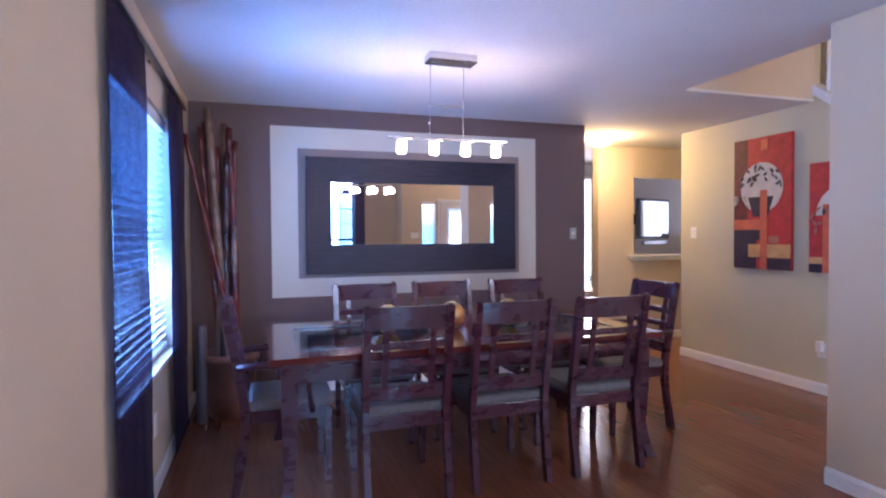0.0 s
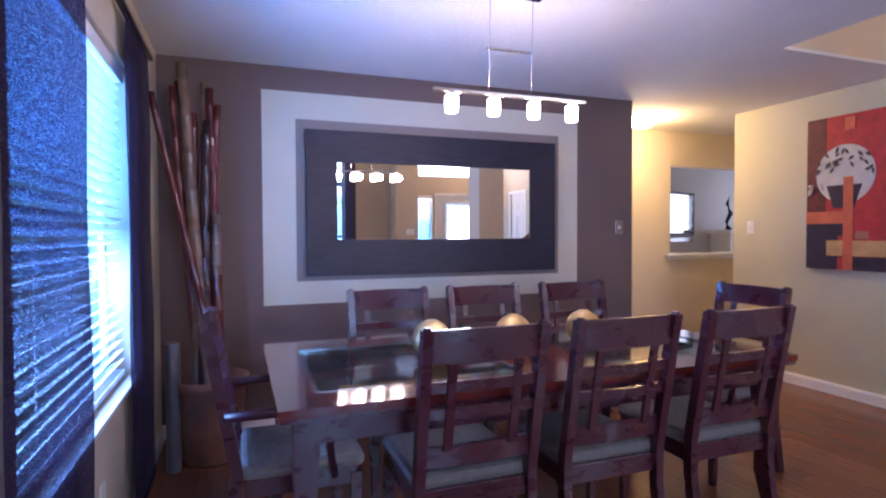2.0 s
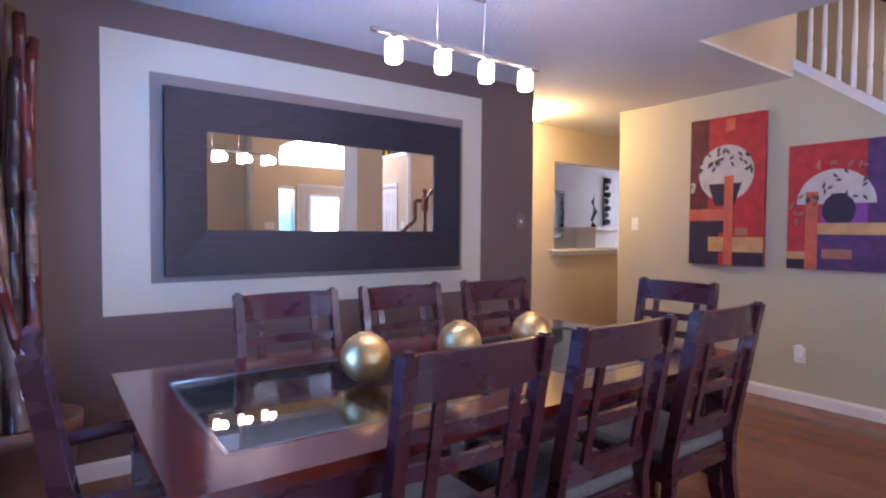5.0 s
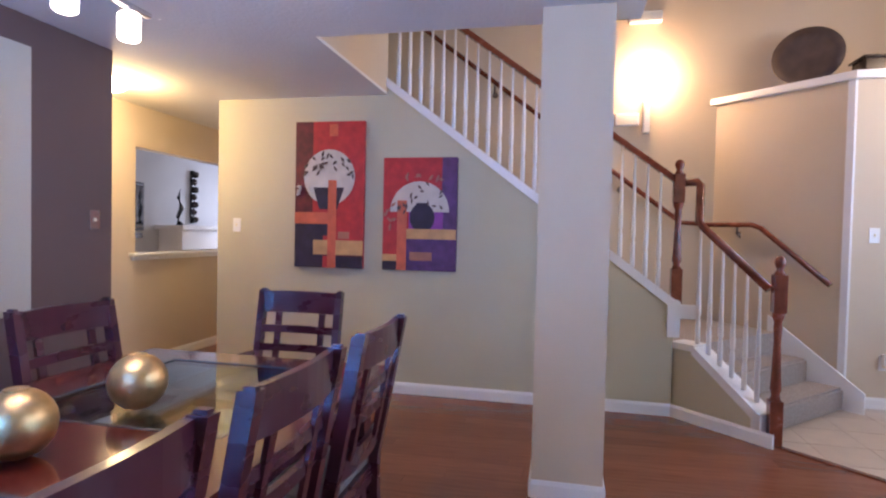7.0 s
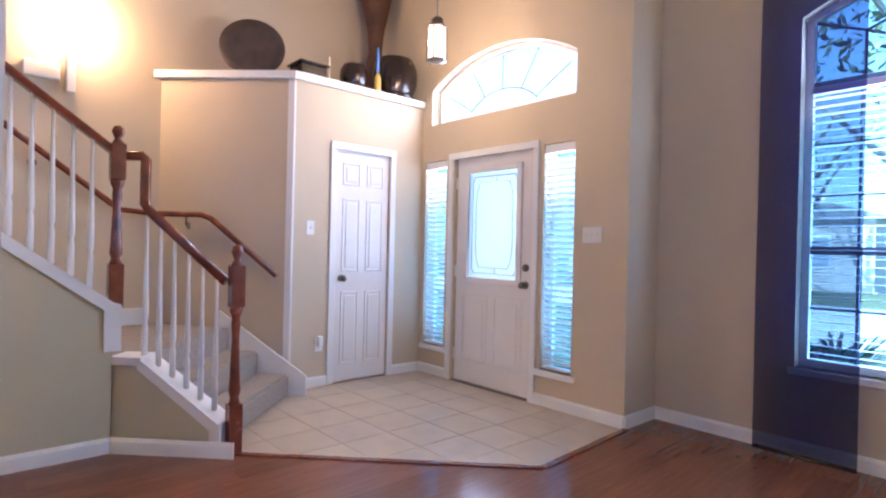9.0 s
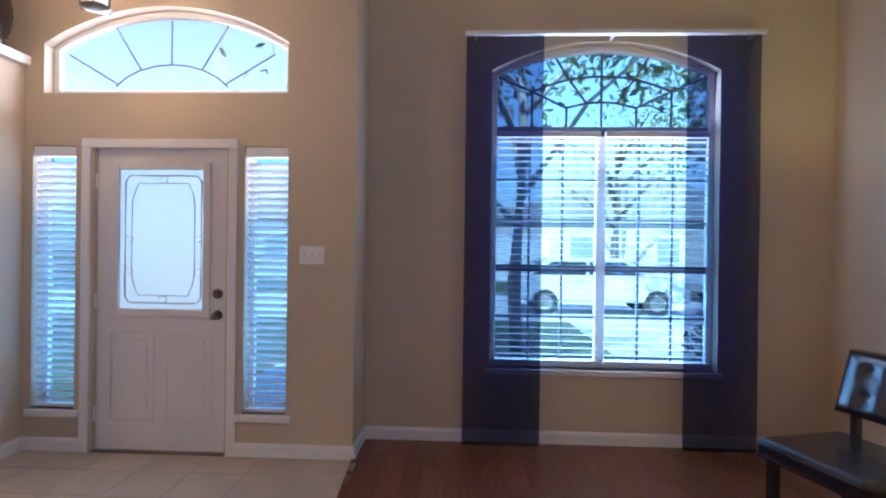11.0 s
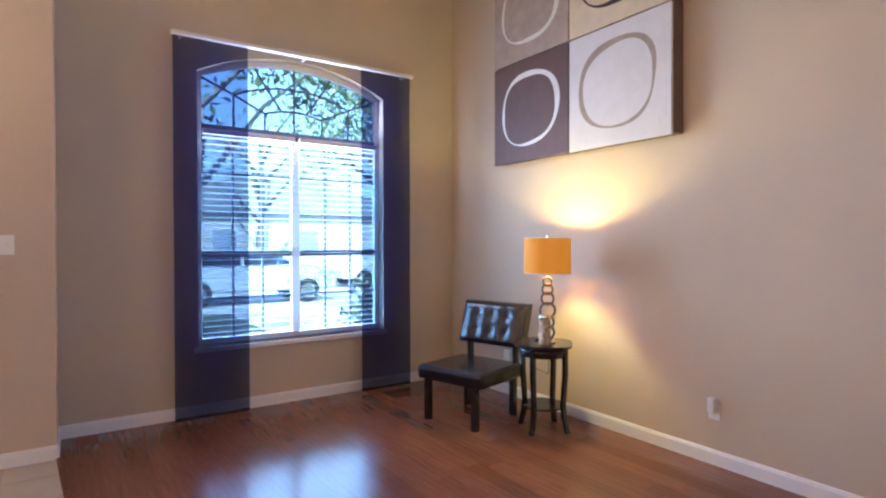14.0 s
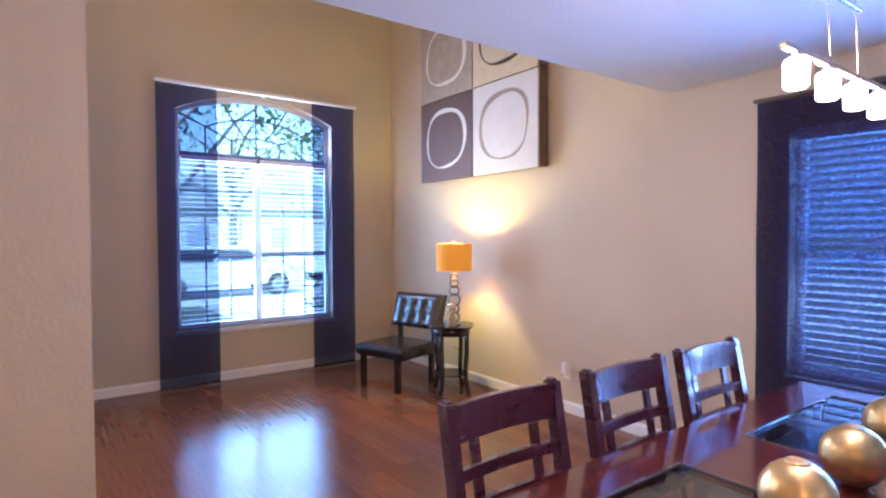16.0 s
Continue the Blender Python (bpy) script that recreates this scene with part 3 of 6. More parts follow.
door = thing("door_1", "white entry door with an etched oval-cornered glass, closed", "door", kind="structure")
bm = B()
for d in ((4.06, 4.19), (4.81, 4.94)):
    bx(bm, d[0], -0.745, 0.012, d[1], -0.70, 2.02)
bx(bm, 4.19, -0.745, 0.012, 4.81, -0.70, 0.93)
bx(bm, 4.19, -0.745, 1.90, 4.81, -0.70, 2.02)
part("door_leaf", bm, DOORW, door)
for a, b in ((4.15, 4.46), (4.54, 4.85)):
    bm = B()
    moulding(bm, a, b, 0.20, 0.80, -0.70, 0.006, "y")
    raised(bm, a + 0.05, b - 0.05, 0.25, 0.75, -0.70, 0.006, "y")
    part("door_panel", bm, DOORW, door)
bm = B()
moulding(bm, 4.165, 4.835, 0.905, 1.925, -0.70, 0.018, "y", 0.05)
part("glass_frame", bm, DOORW, door)
bm = B()
bx(bm, 4.19, -0.726, 0.93, 4.81, -0.720, 1.90)
part("pane", bm, FROSTED, door).visible_shadow = False
bm = B()
loop = [(4.73, 1.84), (4.76, 1.80), (4.76, 1.03), (4.73, 0.99), (4.27, 0.99), (4.24, 1.03), (4.24, 1.80), (4.27, 1.84)]
tube(bm, [(x, -0.716, z) for x, z in loop], 0.006, 6, closed=True)
inner = [(4.67, 1.79), (4.70, 1.72), (4.715, 1.66), (4.715, 1.18), (4.70, 1.11), (4.67, 1.04), (4.33, 1.04), (4.30, 1.11), (4.285, 1.18), (4.285, 1.66), (4.30, 1.72), (4.33, 1.79)]
tube(bm, [(x, -0.716, z) for x, z in inner], 0.004, 6, closed=True)
for cx, cz in ((4.735, 1.42), (4.265, 1.42), (4.735, 1.20), (4.265, 1.20), (4.5, 1.815), (4.5, 1.015)):
    tube(bm, [(cx + 0.03 * math.cos(t), -0.716, cz + 0.022 * math.sin(t)) for t in (k * math.pi / 4 for k in range(7))], 0.004, 6)
part("etched_border", bm, DOORW, door)
bm = B()
bx(bm, 4.05, -0.76, -0.01, 4.95, -0.66, 0.012)
part("threshold", bm, NICKEL, door)
for z_, r_ in ((0.92, 0.028), (1.06, 0.024)):
    bm = B()
    rod(bm, (4.115, -0.70, z_), (4.115, -0.69, z_), 0.032, n=16)
    if r_ > 0.025:
        rod(bm, (4.115, -0.69, z_), (4.115, -0.66, z_), 0.011)
        ball(bm, (4.115, -0.645, z_), r_, 14)
    else:
        rod(bm, (4.115, -0.69, z_), (4.115, -0.675, z_), 0.02)
    part("door_knob" if r_ > 0.025 else "deadbolt", bm, NICKEL, door)
for z_ in (0.25, 1.0, 1.8):
    box_part("hinge", (4.935, -0.70, z_ - 0.05, 4.95, -0.688, z_ + 0.05), TRIM, door)

settle(*ENTRY)
door = thing("door_2", "white six-panel closet door, closed", "door", kind="structure")
box_part("door_leaf", (5.455, -0.275, 0.015, 5.468, 0.275, 2.05), DOORW, door)
for a, b in ((-0.215, -0.035), (0.035, 0.215)):
    for c, d in ((0.16, 0.80), (0.98, 1.62), (1.74, 1.94)):
        bm = B()
        moulding(bm, a, b, c, d, 5.455, -0.006, "x")
        raised(bm, a + 0.035, b - 0.035, c + 0.035, d - 0.035, 5.455, -0.006, "x")
        part("door_panel", bm, DOORW, door)
bm = B()
rod(bm, (5.455, 0.215, 0.92), (5.445, 0.215, 0.92), 0.03, n=16)
rod(bm, (5.445, 0.215, 0.92), (5.42, 0.215, 0.92), 0.010)
ball(bm, (5.405, 0.215, 0.92), 0.027, 14)
part("door_knob", bm, NICKEL, door)


settle(*CLOSET)


def curtain_panel(name, axis, plane, u0, u1, z0, z1, mat, label, cat="curtain"):
    cu = thing(name, label, cat)
    bm = B()
    n, m = 24, 10
    grid = []
    for i in range(n + 1):
        u = u0 + (u1 - u0) * i / n
        col = []
        for j in range(m + 1):
            z = z0 + (z1 - z0) * j / m
            o = 0.006 * math.sin(i * 0.9) * (1 - 0.5 * j / m) + 0.004 * math.sin(j * 1.3 + i * 0.4)
            col.append(bm.verts.new((plane + o, u, z) if axis == "x" else (u, plane + o, z)))
        grid.append(col)
    for i in range(n):
        for j in range(m):
            f = bm.faces.new((grid[i][j], grid[i + 1][j], grid[i + 1][j + 1], grid[i][j + 1]))
            f.smooth = True
    part("panel", bm, mat, cu)
    bm = B()
    if axis == "x":
        bx(bm, plane - 0.006, u0, z0 - 0.012, plane + 0.006, u1, z0 + 0.012, 0.003)
    else:
        bx(bm, u0, plane - 0.006, z0 - 0.012, u1, plane + 0.006, z0 + 0.012, 0.003)
    part("hem_bar", bm, BLACKW, cu)
    return cu


curtain_panel("panel_curtain", "x", 0.034, 3.17, 3.84, 0.03, 2.20, SHEER, "dark purple-brown woven sheer panel curtain, hanging flat")
curtain_panel("panel_curtain", "x", 0.034, 4.50, 5.14, 0.03, 2.20, SHEER, "dark purple-brown woven sheer panel curtain beside the corner")
tr = thing("curtain_track", "thin metal curtain rod above the dining window", "curtain rod")
bm = B()
bx(bm, 0.016, 3.15, 2.205, 0.05, 5.20, 2.225, 0.004)
part("rail", bm, NICKEL, tr)
for yy in (3.3, 4.1, 5.0):
    box_part("bracket", (0.0, yy, 2.21, 0.016, yy + 0.02, 2.222), NICKEL, tr)
settle()
curtain_panel("panel_curtain", "y", -0.96, 1.94, 2.475, 0.03, 2.857, SHEERB, "dark brown sheer panel curtain at the arched window")
curtain_panel("panel_curtain", "y", -0.96, 0.475, 0.97, 0.03, 2.857, SHEERB, "dark brown sheer panel curtain near the lamp corner")
tr = thing("curtain_track", "white curtain track above the arched window", "curtain rod")
bm = B()
bx(bm, 0.447, -0.985, 2.861, 2.487, -0.93, 2.886, 0.004)
part("rail", bm, TRIM, tr)
bm = B()
bx(bm, 1.15, -0.99, 2.886, 1.70, -0.95, 2.901, 0.003)
part("carrier", bm, TRIM, tr)
for xx in (0.5, 1.45, 2.4):
    box_part("bracket", (xx, -1.08, 2.866, xx + 0.02, -0.985, 2.881), TRIM, tr)


# ---- stairs ----
settle(*SOUTH)
st = thing("staircase", "carpeted staircase with white balusters and stained oak rail", "staircase")
RISE0 = 0.175
# lower flight, turned by 45 degrees; c runs down along the outer string, w across
O = Vector((4.90, 2.055, 0))
DD, WW = Vector((-0.7071, -0.7071, 0)), Vector((0.7071, -0.7071, 0))


def slab_dw(bm, d0, d1, w0, w1, z0, z1, bev=0.0):
    ps = []
    for d, w in ((d0, w0), (d1, w0), (d1, w1), (d0, w1)):
        p = O + DD * d + WW * w
        ps.append((p.x, p.y))
    vs = prism(bm, ps, "z", z0, z1)
    if bev:
        es = list({e for v in vs for e in v.link_edges})
        bmesh.ops.bevel(bm, geom=es, offset=bev, segments=2, affect="EDGES")


for k in range(2):
    bm = B()
    slab_dw(bm, 0.06 + 0.26 * (1 - k) - 0.26 * 0, 0.06 + 0.26 * (2 - k), 0.07, 1.28, 0.0, RISE0 * (k + 1), 0.018)
    part("carpeted_step", bm, CARPET, st)
# landing, with the corner against the outer walls
bm = B()
p0, p1 = O + DD * 0.08, O + DD * 0.08 + WW * 1.28
vs = prism(bm, [(4.99, 2.13), (4.99, 2.02), (p0.x, p0.y), (p1.x, p1.y), (6.30, 1.51), (6.30, 2.13)], "z", 0.0, 0.525)
part("carpeted_landing", bm, CARPET, st)
for k in range(12):
    bm = B()
    y0 = 2.13 + 0.25 * k
    bx(bm, 4.99, y0 - 0.02, 0.40 + 0.187 * k, 6.30, y0 + 0.25, 0.525 + 0.187 * (k + 1), 0.016)
    part("carpeted_step", bm, CARPET, st)
# white curb on the stair wall
bm = B()
prism(bm, [(2.045, 0.58), (2.045, 0.84), (2.085, 0.855), (4.33, 2.56), (4.33, 2.485), (2.13, 0.812), (2.13, 0.58)], "x", 4.845, 5.015)
part("curb_cap", bm, TRIM, st)
bm = B()
slab_dw(bm, -0.02, 0.17, -0.045, 0.13, 0.50, 0.545)
part("curb_cap", bm, TRIM, st)
bm = B()
cap = [O + DD * d + WW * w for d, w in ((0.15, -0.045), (0.15, 0.13), (0.63, 0.13), (0.63, -0.045))]
for (zt, zb), p in zip(((0.545, 0.47), (0.545, 0.47), (0.16, 0.08), (0.16, 0.08)), cap):
    p.z = 0
ring = []
for (zt, zb), p in zip(((0.545, 0.48), (0.545, 0.48), (0.185, 0.11), (0.185, 0.11)), cap):
    ring.append((bm.verts.new((p.x, p.y, zt)), bm.verts.new((p.x, p.y, zb))))
bm.faces.new([r[0] for r in ring]), bm.faces.new([r[1] for r in ring][::-1])
for k in range(4):
    a, b = ring[k], ring[(k + 1) % 4]
    bm.faces.new((a[0], a[1], b[1], b[0]))
part("curb_cap", bm, TRIM, st)
bm = B()
slab_dw(bm, 0.575, 0.64, -0.045, 0.12, 0.0, 0.19, 0.004)
part("curb_foot", bm, TRIM, st)
# skirt along the closet wall
bm = B()
q = [O + DD * d + WW * w for d, w in ((0.0, 1.265), (0.0, 1.283), (0.72, 1.283), (0.72, 1.265))]
ring = []
for zt, p in zip((0.66, 0.66, 0.16, 0.16), q):
    ring.append((bm.verts.new((p.x, p.y, zt)), bm.verts.new((p.x, p.y, 0.0))))
bm.faces.new([r[0] for r in ring]), bm.faces.new([r[1] for r in ring][::-1])
for k in range(4):
    a, b = ring[k], ring[(k + 1) % 4]
    bm.faces.new((a[0], a[1], b[1], b[0]))
part("skirt_board", bm, TRIM, st)
bm = B()
bx(bm, 6.285, 1.6, 0.52, 6.30, 2.1, 0.66)
part("skirt_board", bm, TRIM, st)


def baluster(x, y, z0, z1, m={}):
    bm = B()
    h = z1 - z0
    lathe(bm, [(0.017, 0), (0.017, 0.20 * h), (0.011, 0.24 * h), (0.018, 0.27 * h), (0.017, 0.34 * h), (0.009, 0.80 * h), (0.009, h)], (x, y, z0), 8)
    part("baluster", bm, TRIM, st)


def rail_z(y):
    return 1.72 + 0.735 * (y - 2.085)


for k in range(24):
    y = 2.19 + 0.092 * k
    if y < 4.30:
        baluster(4.93, y, 0.855 + 0.7595 * (y - 2.085), rail_z(y))
for k in range(6):
    d = 0.14 + 0.085 * k
    p = O + DD * d + WW * 0.04
    baluster(p.x, p.y, 0.545 - 0.706 * (d - 0.15) - 0.01, 1.37 - 0.80 * (d - 0.12))
bm = B()
for y0, y1 in ((2.09, 4.9),):
    pr = [(-0.030, -0.028), (-0.024, 0.010), (-0.012, 0.028), (0.012, 0.028), (0.024, 0.010), (0.030, -0.028)]
    ends = [[bm.verts.new((4.93 + a, y, rail_z(y) + b)) for a, b in pr] for y in (y0, y1)]
    for k in range(6):
        bm.faces.new((ends[0][k], ends[0][(k + 1) % 6], ends[1][(k + 1) % 6], ends[1][k]))
    bm.faces.new(ends[0][::-1]), bm.faces.new(ends[1])
part("handrail", bm, OAKRED, st)
bm = B()
a, b, c, d = (O + DD * t + WW * 0.04 for t in (-0.02, 0.10, 0.125, 0.62))
tube(bm, [(a.x, a.y, 1.70), (b.x, b.y, 1.70), (c.x, c.y, 1.68), (c.x, c.y, 1.42), (c.x - 0.02, c.y - 0.02, 1.38), (d.x, d.y, 0.98)], 0.029, 8)
part("handrail", bm, OAKRED, st)


def newel(x, y, z0, z1, label):
    bm = B()
    h = z1 - z0
    sq = 0.038
    bx(bm, x - sq, y - sq, z0, x + sq, y + sq, z0 + 0.24 * h, 0.004)
    bx(bm, x - sq, y - sq, z0 + 0.70 * h, x + sq, y + sq, z0 + 0.90 * h, 0.004)
    lathe(bm, [(0.036, 0.23 * h), (0.024, 0.27 * h), (0.034, 0.30 * h), (0.030, 0.34 * h), (0.021, 0.55 * h), (0.026, 0.62 * h), (0.022, 0.65 * h), (0.036, 0.68 * h), (0.036, 0.705 * h)], (x, y, z0), 14)
    lathe(bm, [(0.036, 0.895 * h), (0.030, 0.91 * h), (0.018, 0.925 * h), (0.027, 0.945 * h), (0.034, 0.965 * h), (0.026, 0.99 * h), (0.006, h)], (x, y, z0), 14)
    part("newel_post", bm, OAKRED, st, label)


newel(4.93, 2.065, 0.82, 1.87, "turned oak newel post on the curb corner")
pn = O + DD * 0.685 + WW * 0.03
newel(pn.x, pn.y, 0.0, 1.20, "turned oak newel post on the floor")

settle(*STAIR)
hr = thing("wall_handrail", "stained oak handrail on brackets along the stair wall", "handrail")
bm = B()
e0 = Vector((5.47, 0.68, 0))
tube(bm, [(6.17, 4.75, 3.72), (6.17, 1.80, 1.45), (6.17, 1.55, 1.43), (5.92, 1.26, 1.43), (5.86, 1.20, 1.40), (5.47, 0.81, 0.95)], 0.023, 10)
part("rail", bm, OAKRED, hr)
for p, w in (((6.17, 3.6, 2.80), (6.25, 3.6, 2.72)), ((6.17, 2.35, 1.84), (6.25, 2.35, 1.76)), ((6.0, 1.35, 1.41), (6.07, 1.30, 1.34))):
    bm = B()
    tube(bm, [p, (p[0], p[1], p[2] - 0.06), w], 0.011, 8)
    rod(bm, w, (w[0] - 0.012, w[1], w[2]), 0.03, n=12)
    part("bracket", bm, NICKEL, hr)


# ---- lamps ----
settle(0.05, 0.045)
pl = thing("pendant_light", "chrome bar pendant with four lit frosted shades", "ceiling light")
box_part("canopy", (1.48, 4.035, 2.345, 1.78, 4.155, LOW), CHROME, pl, 0.008)
bm = B()
bx(bm, 1.24, 4.10, 1.888, 2.00, 4.12, 1.904, 0.003)
part("bar", bm, CHROME, pl)
bm = B()
bx(bm, 1.49, 4.104, 2.09, 1.72, 4.116, 2.10, 0.002)
part("spreader", bm, CHROME, pl)
for x in (1.50, 1.71):
    bm = B()
    rod(bm, (x, 4.11, 1.90), (x, 4.09, 2.35), 0.002, n=6)
    part("cable", bm, CHROME, pl)
for i in range(4):
    x = 1.325 + 0.2 * i
    sock = B()
    rod(sock, (x, 4.11, 1.876), (x, 4.11, 1.89), 0.016, n=12)
    so = part("socket", sock, CHROME, pl)
    bm = B()
    lathe(bm, [(0.022, 0.002), (0.028, 0.008), (0.029, 0.068), (0.024, 0.075), (0.012, 0.077)], (x, 4.11, 1.80), 16)
    part("shade", bm, FROST, pl, "lit frosted glass cylinder").visible_shadow = False

hl = thing("hall_ceiling_light", "lit amber glass dome light on the hall ceiling", "ceiling light")
bm = B()
lathe(bm, [(0.10, 0.0), (0.10, 0.02)], (4.10, 6.22, LOW - 0.02), 20)
part("base", bm, TRIM, hl)
bm = B()
lathe(bm, [(0.02, -0.09), (0.08, -0.075), (0.12, -0.04), (0.13, 0.0)], (4.10, 6.22, LOW - 0.02), 20)
part("dome", bm, HALLGL, hl).visible_shadow = False

settle()
sc = thing("wall_sconce", "lit tapered glass sconce on the stair wall", "wall light")
bm = B()
lathe(bm, [(0.03, 0), (0.05, 0.08), (0.085, 0.20), (0.09, 0.26)], (6.15, 2.13, 2.64), 16)
part("shade", bm, SCONCEGL, sc).visible_shadow = False
bm = B()
bx(bm, 6.17, 2.10, 2.30, 6.25, 2.16, 2.66, 0.01)
part("backplate", bm, TRIM, sc)

settle(0.05, 0.045)
ln = thing("entry_lantern", "small lit glass lantern hanging on a rod in the entry", "ceiling light")
LX, LY, LZ = 4.575, 0.015, 2.65
bm = B()
rod(bm, (LX, LY, LZ + 0.36), (LX, LY, HIGH), 0.006, n=8)
part("hanging_rod", bm, NICKEL, ln)
bm = B()
lathe(bm, [(0.03, 0.0), (0.075, 0.01), (0.075, 0.02), (0.02, 0.02)], (LX, LY, LZ), 16)
part("base_ring", bm, NICKEL, ln)
bm = B()
lathe(bm, [(0.085, 0.27), (0.075, 0.285), (0.04, 0.31), (0.05, 0.33), (0.02, 0.36)], (LX, LY, LZ), 16)
part("top_cap", bm, NICKEL, ln)
for k in range(6):
    bm = B()
    t = k * math.pi / 3
    x, y = LX + 0.076 * math.cos(t), LY + 0.076 * math.sin(t)
    rod(bm, (x, y, LZ), (x, y, LZ + 0.28), 0.005, n=6)
    part("cage_bar", bm, NICKEL, ln)
bm = B()
lathe(bm, [(0.066, 0.02), (0.066, 0.27)], (LX, LY, LZ), 16)
part("glass_cylinder", bm, material("lit_lantern_glass", (1, 0.94, 0.85), 0.3, emit=(1.0, 0.80, 0.58), power=0.4), ln).visible_shadow = False


# ---- dining table and chairs ----
TX0, TX1, TY0, TY1, TZ = 0.565, 2.765, 3.615, 4.728, 0.745
tb = thing("dining_table", "dark cherry dining table with two glass insets", "dining table")
G = ((0.70, 1.50), (1.88, 2.62))
GY0, GY1 = 3.78, 4.50
bm = B()
xs = [TX0, G[0][0], G[0][1], G[1][0], G[1][1], TX1]
for k in range(5):
    ys = ((TY0, GY0), (GY1, TY1)) if k in (1, 3) else ((TY0, GY0), (GY0, GY1), (GY1, TY1))
    for a, b in ys:
        bx(bm, xs[k], a, TZ - 0.03, xs[k + 1], b, TZ)
bmesh.ops.remove_doubles(bm, verts=bm.verts, dist=1e-5)
part("tabletop", bm, TABLEW, tb)
bm = B()
bx(bm, TX0 + 0.005, TY0 + 0.005, TZ - 0.045, TX1 - 0.005, TY0 + 0.03, TZ - 0.03)
bx(bm, TX0 + 0.005, TY1 - 0.03, TZ - 0.045, TX1 - 0.005, TY1 - 0.005, TZ - 0.03)
bx(bm, TX0 + 0.005, TY0 + 0.03, TZ - 0.045, TX0 + 0.03, TY1 - 0.03, TZ - 0.03)
bx(bm, TX1 - 0.03, TY0 + 0.03, TZ - 0.045, TX1 - 0.005, TY1 - 0.03, TZ - 0.03)
part("edge_moulding", bm, CHERRY, tb)
for d in ((TX0 + 0.10, TY0 + 0.07, TX1 - 0.10, TY0 + 0.095), (TX0 + 0.10, TY1 - 0.095, TX1 - 0.10, TY1 - 0.07),
          (TX0 + 0.07, TY0 + 0.10, TX0 + 0.095, TY1 - 0.10), (TX1 - 0.095, TY0 + 0.10, TX1 - 0.07, TY1 - 0.10)):
    box_part("apron", (d[0], d[1], TZ - 0.14, d[2], d[3], TZ - 0.03), CHERRY, tb, 0.003)
for g0, g1 in G:
    bm = B()
    bx(bm, g0 + 0.002, GY0 + 0.002, TZ - 0.010, g1 - 0.002, GY1 - 0.002, TZ - 0.003)
    part("glass_inset", bm, TGLASS, tb)
    mx_, my_ = (g0 + g1) / 2, (GY0 + GY1) / 2
    for d in ((g0, my_ - 0.03, g1, my_ + 0.03, -0.028), (mx_ - 0.03, GY0, mx_ + 0.03, GY1, -0.0285)):
        box_part("lattice_bar", (d[0], d[1], TZ - 0.045, d[2], d[3], TZ + d[4] + 0.012), TABLEW, tb)
    bm = B()
    w = 0.012
    for a, b, c, d in ((g0, GY0, g0 + w, GY1), (g1 - w, GY0, g1, GY1), (g0 + w, GY0, g1 - w, GY0 + w), (g0 + w, GY1 - w, g1 - w, GY1)):
        bx(bm, a, b, TZ - 0.004, c, d, TZ + 0.0015)
    part("bevelled_rim", bm, material("glass_bevel", (0.20, 0.23, 0.26), 0.12, 0.6), tb)
for x, sx in ((TX0 + 0.09, -1), (TX1 - 0.09, 1)):
    for y, sy in ((TY0 + 0.09, -1), (TY1 - 0.09, 1)):
        bm = B()
        prev = None
        for z, o, h in ((TZ - 0.03, 0, 0.040), (0.58, 0, 0.040), (0.40, 0.004, 0.034), (0.20, 0.0, 0.027), (0.08, 0.018, 0.026), (0.0, 0.038, 0.028)):
            r = [bm.verts.new((x + sx * o + a * h, y + sy * o + b * h, z)) for a, b in ((-1, -1), (1, -1), (1, 1), (-1, 1))]
            if prev:
                for k in range(4):
                    bm.faces.new((prev[k], prev[(k + 1) % 4], r[(k + 1) % 4], r[k]))
            else:
                bm.faces.new(r)
            prev = r
        bm.faces.new(prev)
        part("leg", bm, CHERRY, tb)


def sweep4(bm, path, w, d):
    """A squared member through (x, y, z) points; w across x, d across y."""
    prev = None
    for x, y, z in path:
        r = [bm.verts.new((x + a * w / 2, y + b * d / 2, z)) for a, b in ((-1, -1), (1, -1), (1, 1), (-1, 1))]
        if prev:
            for k in range(4):
                bm.faces.new((prev[k], prev[(k + 1) % 4], r[(k + 1) % 4], r[k]))
        else:
            bm.faces.new(r[::-1])
        prev = r
    bm.faces.new(prev)


def bowed(bm, x0, x1, z0, z1, y, bow, th, n=8, crown=0.0):
    """A back rail bowed to the rear between two posts."""
    st_ = []
    for i in range(n + 1):
        t = i / n
        x = x0 + (x1 - x0) * t
        o = -bow * 4 * t * (1 - t)
        c = crown * 4 * t * (1 - t)
        st_.append([bm.verts.new((x, y + o + a, z)) for a, z in ((0, z0), (th, z0), (th, z1 + c), (0, z1 + c))])
    for a, b in zip(st_, st_[1:]):
        for k in range(4):
            f = bm.faces.new((a[k], a[(k + 1) % 4], b[(k + 1) % 4], b[k]))
    bm.faces.new(st_[0][::-1]), bm.faces.new(st_[-1])


